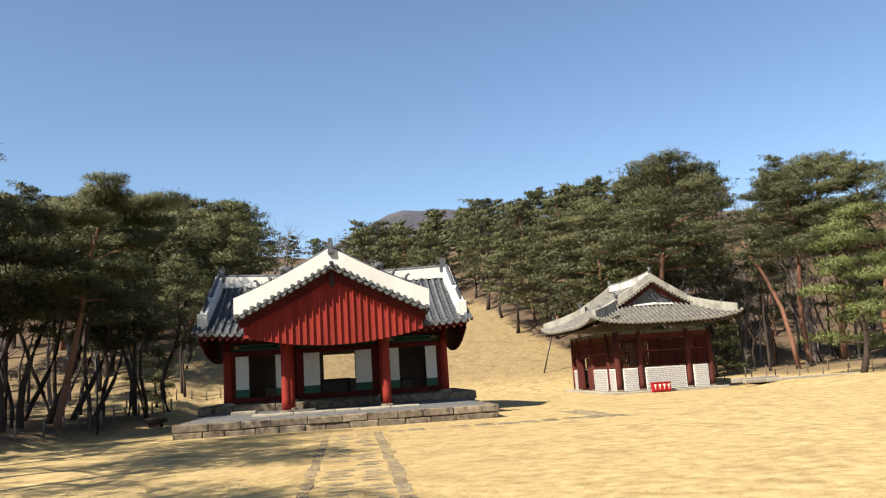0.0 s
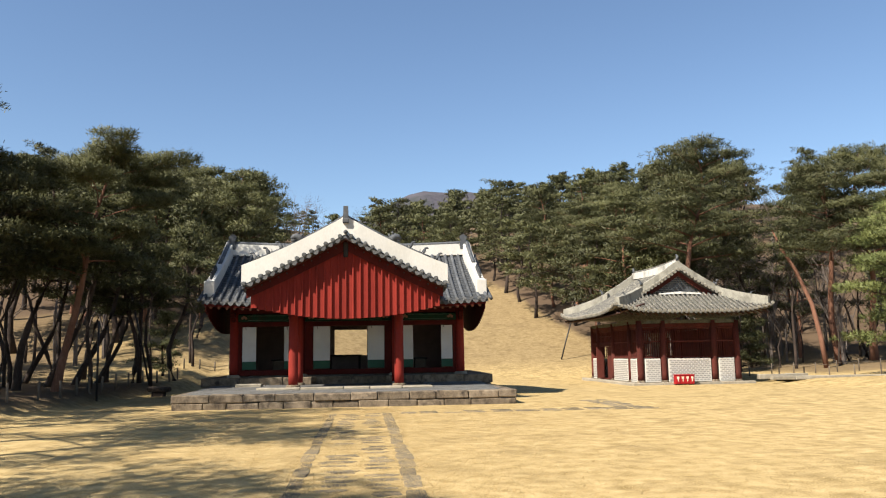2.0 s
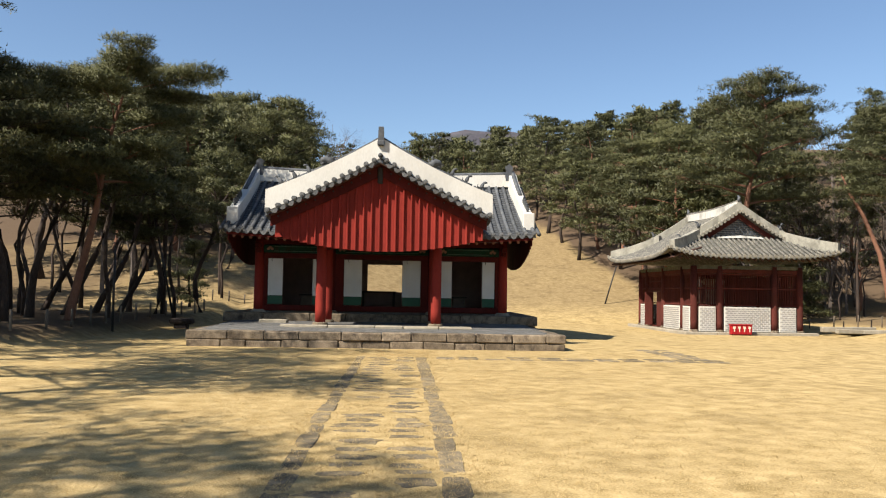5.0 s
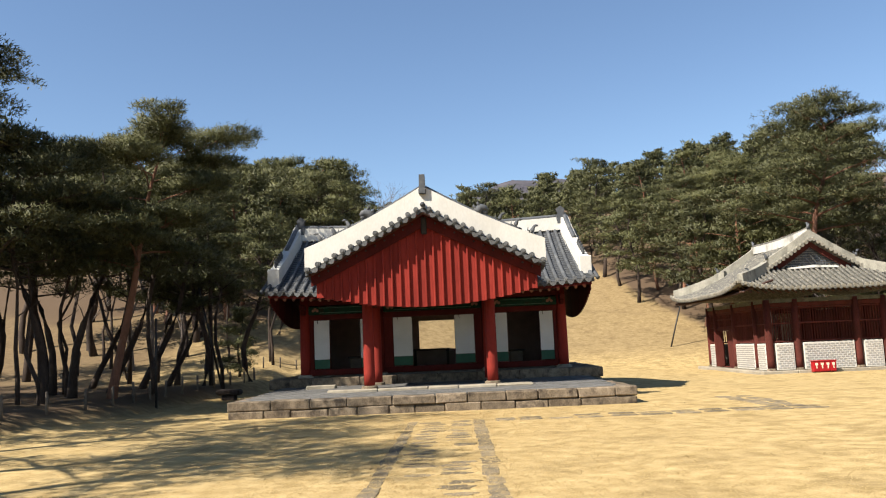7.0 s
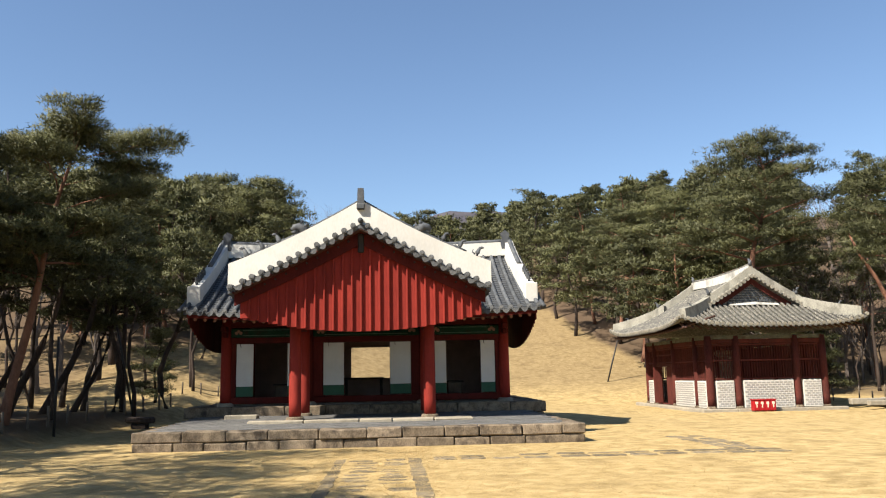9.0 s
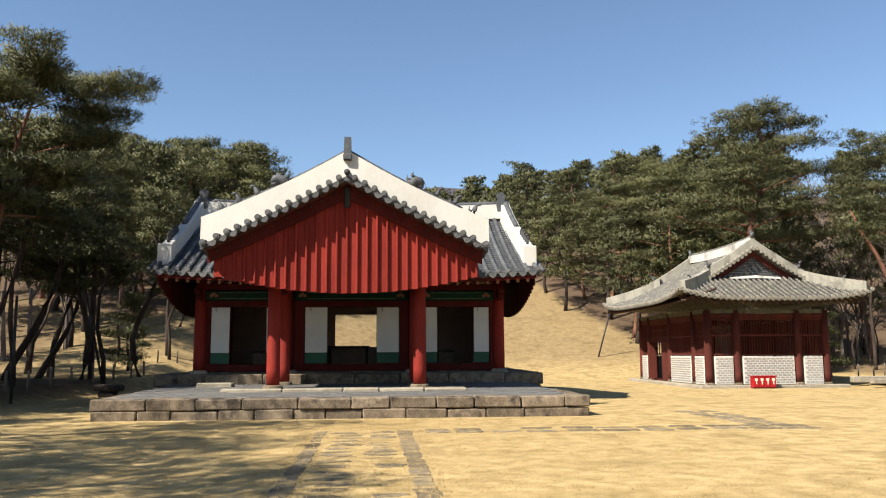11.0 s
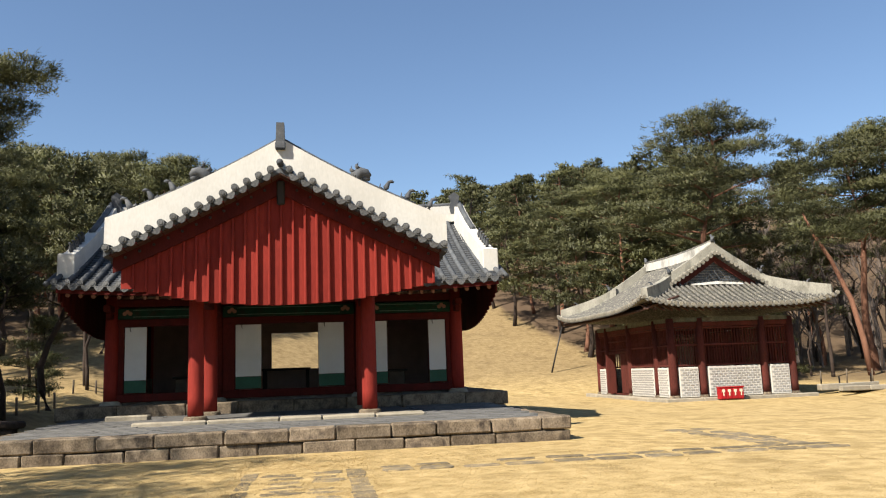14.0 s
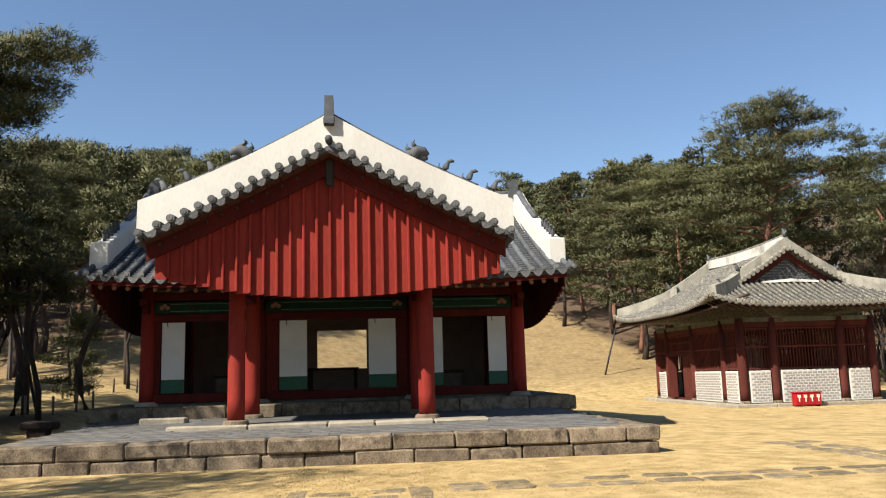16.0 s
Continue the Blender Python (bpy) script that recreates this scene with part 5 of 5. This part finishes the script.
while len(spots) < 235 and tries < 60000:
    tries += 1
    y = rng.uniform(29, 128)
    x = rng.uniform(-0.44, 0.62) * (y + 22) + 0.5
    if y < wood_edge(x) + 1.5:
        continue
    gap = 3.0 + 0.022 * y
    if any((x - a) ** 2 + (y - b) ** 2 < gap * gap for a, b in spots):
        continue
    if x > 26 and y < 60 and rng.random() < 0.6:
        continue
    side = (x - 0.6) / (y + 22)
    if (0.525 < side < 0.6 and y > 36) or (-0.125 < side < -0.03 and y < 100):
        continue
    spots.append((x, y))
    size = rng.uniform(0.8, 1.1) * lerp(1.0, 0.85, smooth_step(60, 100, y)) * (0.58 if -0.13 < side < 0.01 else 1.0)
    if y > 78:
        k = rng.randrange(3)
        stand(back_kinds[k], x, y, rng.uniform(0, 360), size, first_back[k], 0.2)
        first_back[k] = False
    else:
        k = rng.randrange(5)
        stand(far_kinds[k], x, y, rng.uniform(0, 360), size, first[k], 0.2)
        first[k] = False


# deeper rows of the wood beside the shrine
first = [True] * 2
for i, (x, y) in enumerate(((-20, 6), (-25, 11), (-20, 13), (-27, 18), (-18.5, 8), (-21.5, 19), (-17, -5), (-16.5, 0), (-22, 28), (-27, 29), (-15, 36), (-20, 35), (-26, 36), (-24, 3), (-18, -1.5))):
    stand(high_kinds[i % 2], x, y, rng.uniform(0, 360), rng.uniform(0.98, 1.15), first[i % 2])
    first[i % 2] = False
for x, y, k in ((23.0, 40.5, 3), (18.0, 54.0, 0), (21.5, 44.5, 2), (47.5, 41.0, 1), (51.5, 44.5, 3), (54.0, 49.0, 0)):
    stand(far_kinds[k], x, y, rng.uniform(0, 360), rng.uniform(0.95, 1.15))


# bare deciduous trees and brush
def bare_parts(seed, height):
    rg = random.Random(seed)
    m = Mesh()

    def grow(p, d, L, r, depth):
        bend = Vector((rg.uniform(-0.2, 0.2), rg.uniform(-0.2, 0.2), rg.uniform(0, 0.15)))
        q = p + d * L * 0.5 + bend * L * 0.2
        e = p + d * L + bend * L * 0.3
        m.tube([p, q, e], [r, r * 0.8, r * 0.55], 5 if depth < 2 else 3, False)
        if depth == 5:
            return
        for _ in range(rg.choice((2, 3, 3))):
            n = (d + Vector((rg.uniform(-0.75, 0.75), rg.uniform(-0.75, 0.75), rg.uniform(-0.1, 0.5)))).normalized()
            grow(p.lerp(e, rg.uniform(0.55, 1.0)), n, L * rg.uniform(0.55, 0.8), r * 0.5, depth + 1)
    grow(Vector((0, 0, -0.2)), Vector((rg.uniform(-0.1, 0.1), rg.uniform(-0.1, 0.1), 1)), height * 0.36, 0.014 * height, 0)
    return m


bare = []
for k in range(4):
    e = thing("bare_tree", (0, 0, 0), "leafless grey-brown tree in the wood", "tree", "bare trees")
    o = new("trunk", data_of("trunk", bare_parts(70 + k, 8.5 + k), BARK_BARE))
    o.parent = e
    bare.append(e)
first = [True] * 4
BARE_SPOTS = [(rng.uniform(24, 48), rng.uniform(32, 58)) for _ in range(34)] + [(rng.uniform(33, 50), rng.uniform(34, 50)) for _ in range(14)] + [(rng.uniform(37, 58), rng.uniform(42, 72)) for _ in range(22)] + [(rng.uniform(-9, -4), rng.uniform(62, 74)) for _ in range(4)] + [(rng.uniform(-4, 1), rng.uniform(70, 90)) for _ in range(4)] + [(rng.uniform(-24, -15), rng.uniform(20, 40)) for _ in range(5)]
for i, (x, y) in enumerate(BARE_SPOTS):
    k = i % 4
    stand(bare[k], x, y, rng.uniform(0, 360), rng.uniform(0.7, 1.25), first[k])
    first[k] = False
# a leafless tree leaning over the far side of the lawn
stand(bare[1], 44.0, 24.0, 40, 1.35)

# slender trunks at the wood edge
thin = []
for k in range(3):
    rg = random.Random(90 + k)
    m = Mesh()
    pts = [(rg.uniform(-0.15, 0.15) * i + (0.35 * i if k == 1 else 0), rg.uniform(-0.15, 0.15) * i, 1.3 * i - 0.2) for i in range(6)]
    m.tube(pts, [0.11, 0.1, 0.085, 0.07, 0.055, 0.03], 7)
    for i in (3, 4, 5):
        a = rg.uniform(0, 6)
        p = Vector(pts[i])
        m.tube([p, p + Vector((math.cos(a), math.sin(a), 0.7))], [0.03, 0.01], 4)
    e = thing("young_tree", (0, 0, 0), "slender dark trunk under the pine canopy", "tree", "slender trunks")
    o = new("trunk", data_of("trunk", m, BARK, True))
    o.parent = e
    thin.append(e)
first = [True] * 3
for i in range(50):
    y = rng.uniform(2, 26)
    x = bank_edge(y) - rng.uniform(0.8, 12)
    if i >= 24:
        x, y = rng.uniform(28, 46), rng.uniform(30, 44)
    k = i % 3
    stand(thin[k], x, y, rng.uniform(0, 360), rng.uniform(0.7, 1.3), first[k])
    first[k] = False

# broken pine stub and red leaning trunk behind the pavilion
stub = Mesh().tube([(27.4, 42.6, ground_z(27.4, 42.6) - 0.2), (27.3, 42.6, 7.0), (27.4, 42.5, 9.0), (27.36, 42.6, 10.7)], [0.3, 0.26, 0.25, 0.22], 9)
tagged(part("tree_stub", stub, BARK_RED, None, "", True), "pale broken pine trunk without a top", "tree")
lean_pine = thing("pine_tree", (34.6, 30, ground_z(34.6, 30)), "red-barked pine leaning over the brush beside the lawn", "tree")
part("trunk", Mesh().tube([(34.6, 30, ground_z(34.6, 30) - 0.2), (34.3, 30, 2.5), (33.9, 30.2, 5.0), (32.9, 30.4, 7.6), (31.9, 30.4, 9.2), (31.3, 30.4, 10.6)], [0.2, 0.18, 0.16, 0.13, 0.1, 0.05], 9), BARK_RED, lean_pine, "", True)
lg = np.random.default_rng(44)
pads = [(lg.normal(31.9, 1.3) - 34.6, lg.normal(30.4, 1.2) - 30, lg.uniform(8.3, 11.4) - ground_z(34.6, 30), lg.uniform(0.9, 1.5), lg.uniform(0.35, 0.55)) for _ in range(16)]
crown = new("crown", tri_mesh("crown", *(lambda q: (q[0], NEEDLE, q[1]))(needle_pads(lg, pads, *MID))))
crown.parent = lean_pine

# spirit path of flagstones in the lawn
path = thing("stone_path", (0.4, -16, 0), "worn flagstone path sunk into dry grass, edged with long stones", "path")


def flag(cx, cy, lx, ly, turn, top, n=12, square=0.42, rough=0.07):
    """One flat irregular stone, rounded in outline, proud of the grass by a finger."""
    v, k = [], n
    rad = [random.uniform(1 - 1.6 * rough, 1 + rough) for _ in range(n)]
    for z, s in ((-0.08, 1.0), (top - 0.012, 1.0), (top, 0.94)):
        for i in range(n):
            a = 2 * math.pi * i / n
            ca, sa = math.cos(a), math.sin(a)
            px = math.copysign(abs(ca) ** square, ca) * lx / 2 * rad[i] * s
            py = math.copysign(abs(sa) ** square, sa) * ly / 2 * rad[i] * s
            v.append((cx + px * math.cos(turn) - py * math.sin(turn), cy + px * math.sin(turn) + py * math.cos(turn), ground_z(cx, cy) + z))
    f = [tuple(2 * k + i for i in range(k))]
    for r in (0, 1):
        f += [(r * k + i, r * k + (i + 1) % k, (r + 1) * k + (i + 1) % k, (r + 1) * k + i) for i in range(k)]
    return Mesh().add(v, f)


for x0 in (-0.36, 1.2):
    y = -3.0
    while y > -34:
        L = random.uniform(0.5, 1.15)
        part("edge_stone", flag(x0 + random.uniform(-0.025, 0.025), y - L / 2, random.uniform(0.2, 0.27) + (0.05 if x0 > 0 else 0), L, random.uniform(-0.03, 0.03), random.uniform(0.0, 0.014), 14, 0.34, 0.1), FLAG, path)
        y -= L + random.uniform(-0.02, 0.05)
y = -3.2
while y > -34:
    d = random.uniform(0.24, 0.42)
    for a, b in ((-0.14, 0.42), (0.5, 0.98)):
        if random.random() < 0.88:
            w = (b - a) * random.uniform(0.72, 1.08)
            part("flagstone", flag((a + b) / 2 + random.uniform(-0.09, 0.09), y - d / 2 + random.uniform(-0.06, 0.06), w, d * random.uniform(0.7, 1.0), random.uniform(-0.2, 0.2), random.uniform(-0.004, 0.012), 14, random.uniform(0.5, 0.85), 0.2), FLAG, path)
    y -= d + random.uniform(0.02, 0.1)
# side branch that turns off before the terrace
branch = thing("side_path", (6, -3, 0), "grass-grown flagstone side path along the terrace", "path")
x = 1.6
while x < 9.2:
    L = random.uniform(0.4, 0.9)
    for yy, w in ((-2.95, 0.2), (-3.45, 0.3)):
        if random.random() < 0.95:
            part("flagstone", flag(x + L / 2, yy + random.uniform(-0.05, 0.05), L * 0.98, w * 1.25, random.uniform(-0.08, 0.08), random.uniform(0.006, 0.02)), FLAG, branch)
    x += L + random.uniform(0.0, 0.15)
y = -2.8
while y < 1.2:
    for xx in (8.35, 8.85):
        if random.random() < 0.85:
            part("flagstone", flag(xx + random.uniform(-0.06, 0.06), y + 0.2, 0.4, random.uniform(0.4, 0.55), random.uniform(-0.2, 0.2), random.uniform(0.006, 0.02)), FLAG, branch)
    y += 0.5


# fences of low posts
def post_fence(name, line, label, material, height, r, group, roped=False):
    f = thing(name, (*line[0], ground_z(*line[0])), label, "fence", group)
    tops = []
    for x, y in line:
        z = ground_z(x, y)
        h = height * random.uniform(0.9, 1.08)
        dx, dy = random.uniform(-0.03, 0.03), random.uniform(-0.03, 0.03)
        part("post", Mesh().tube([(x, y, z - 0.15), (x + dx, y + dy, z + h), (x + dx, y + dy, z + h + 0.02)], [r, r * 0.95, r * 0.7], 8), material, f, "", True)
        tops.append((x + dx, y + dy, z + h * 0.82))
    for a, b in zip(tops, tops[1:]):
        if not roped:
            break
        mid = [Vector(a).lerp(Vector(b), t) - Vector((0, 0, 0.07 * 4 * t * (1 - t))) for t in (0, 0.25, 0.5, 0.75, 1)]
        part("rope", Mesh().tube(mid, [0.012] * 5, 5), material, f)


post_fence("post_fence", [(bank_edge(1.6 * k - 3) - 0.9 - 0.12 * max(0, k - 8), 1.6 * k - 3) for k in range(14)], "low row of weathered wooden fence posts on the bank", POST, 0.62, 0.045, "fences")
post_fence("post_fence", [(-12.5 + 0.75 * k, 20.5 + 0.9 * k) for k in range(7)], "low row of weathered wooden fence posts", POST, 0.6, 0.045, "fences")
post_fence("wire_fence", [(24.4 + 1.5 * k, 24.5 - 0.05 * k) for k in range(12)], "low wire fence with grey posts at the lawn's edge", POST, 0.75, 0.04, "fences", True)
post_fence("post_fence", [(26.0 + 1.3 * k, 20.8 - 0.55 * k) for k in range(10)], "low row of thin fence posts beside the drain", POST, 0.6, 0.04, "fences")

# poles that prop the leaning pines, and an iron stand
for (b, t, r, nm) in (((-9.8, 13.6), (-10.75, 13.4, 4.9), 0.05, "prop_pole"), ((-9.75, 5.6), (-9.8, 5.7, 3.2), 0.045, "prop_pole"), ((17.1, 40.2), (18.2, 40.6, 4.3), 0.06, "prop_pole")):
    z = ground_z(*b)
    ob = part(nm, Mesh().tube([(b[0], b[1], z - 0.1), ((b[0] + t[0]) / 2, (b[1] + t[1]) / 2, (z + t[2]) / 2), t], [r, r, r * 0.9], 8), POLE, None, "", True)
    tagged(ob, "dark steel pole propping a leaning pine", "pole", "prop poles")

# stone trough by the terrace
tx, ty = -8.6, 10.5
tr = thing("stone_trough", (tx, ty, ground_z(tx, ty)), "small dark stone trough on a foot beside the terrace", "trough")
tz = ground_z(tx, ty)
part("foot", Mesh().block(tx - 0.28, tx + 0.28, ty - 0.2, ty + 0.2, tz - 0.05, tz + 0.2, 0.04, 0.01), BARK, tr)
part("basin", Mesh().block(tx - 0.48, tx + 0.48, ty - 0.3, ty + 0.3, tz + 0.2, tz + 0.42, 0.06, 0.015), BARK, tr)

# low stone drain beyond the pavilion
drain = thing("stone_drain", (25, 18.5, 0), "low stone-lined drain cut into the lawn", "drain")
stone_course("stone", drain, 23.9, 32.0, 17.6, 17.9, -0.1, 0.14, 1.2, 2.2, "x", STONE_PALE, 0.03)
stone_course("stone", drain, 23.9, 27.0, 19.2, 19.5, -0.1, 0.22, 1.2, 2.2, "x", STONE_PALE, 0.03)
part("drain_bed", Mesh().block(24.8, 26.6, 17.95, 19.15, -0.05, 0.03, 0.01), BARK, drain)


# short dry grass standing on the lawn near the walk
def grass():
    rg = np.random.default_rng(3)
    n = 80000
    y = -0.4 - 24.0 * rg.uniform(0, 1, n)
    x = rg.normal(0.6, 3.6, n)
    keep = (np.abs(x) < 9.3) & ~((x > -0.3) & (x < 1.15) & (y < -3) & (rg.uniform(0, 1, n) < 0.42))
    x, y = x[keep], y[keep]
    n = len(x)
    z = np.array([ground_z(a, b) for a, b in zip(x, y)])
    out = []
    for _ in range(4):
        a = rg.uniform(0, 6.283, n)
        lean = rg.uniform(1.0, 3.2, n)
        h = rg.uniform(0.005, 0.016, n) * np.where(np.abs(x - 0.42) < 1.05, 1.7, 1.0)
        ox, oy = x + rg.normal(0, 0.02, n), y + rg.normal(0, 0.02, n)
        w = 0.005
        out.append(np.stack([np.stack([ox - w * np.sin(a), oy + w * np.cos(a), z - 0.004], 1), np.stack([ox + w * np.sin(a), oy - w * np.cos(a), z - 0.004], 1),
                             np.stack([ox + h * lean * np.cos(a), oy + h * lean * np.sin(a), z + h], 1)], 1).reshape(-1, 3))
    ob = new("grass", tri_mesh("grass", np.concatenate(out), BLADE))
    tagged(ob, "short dry golden grass blades on the lawn", "grass", kind="stuff")


grass()
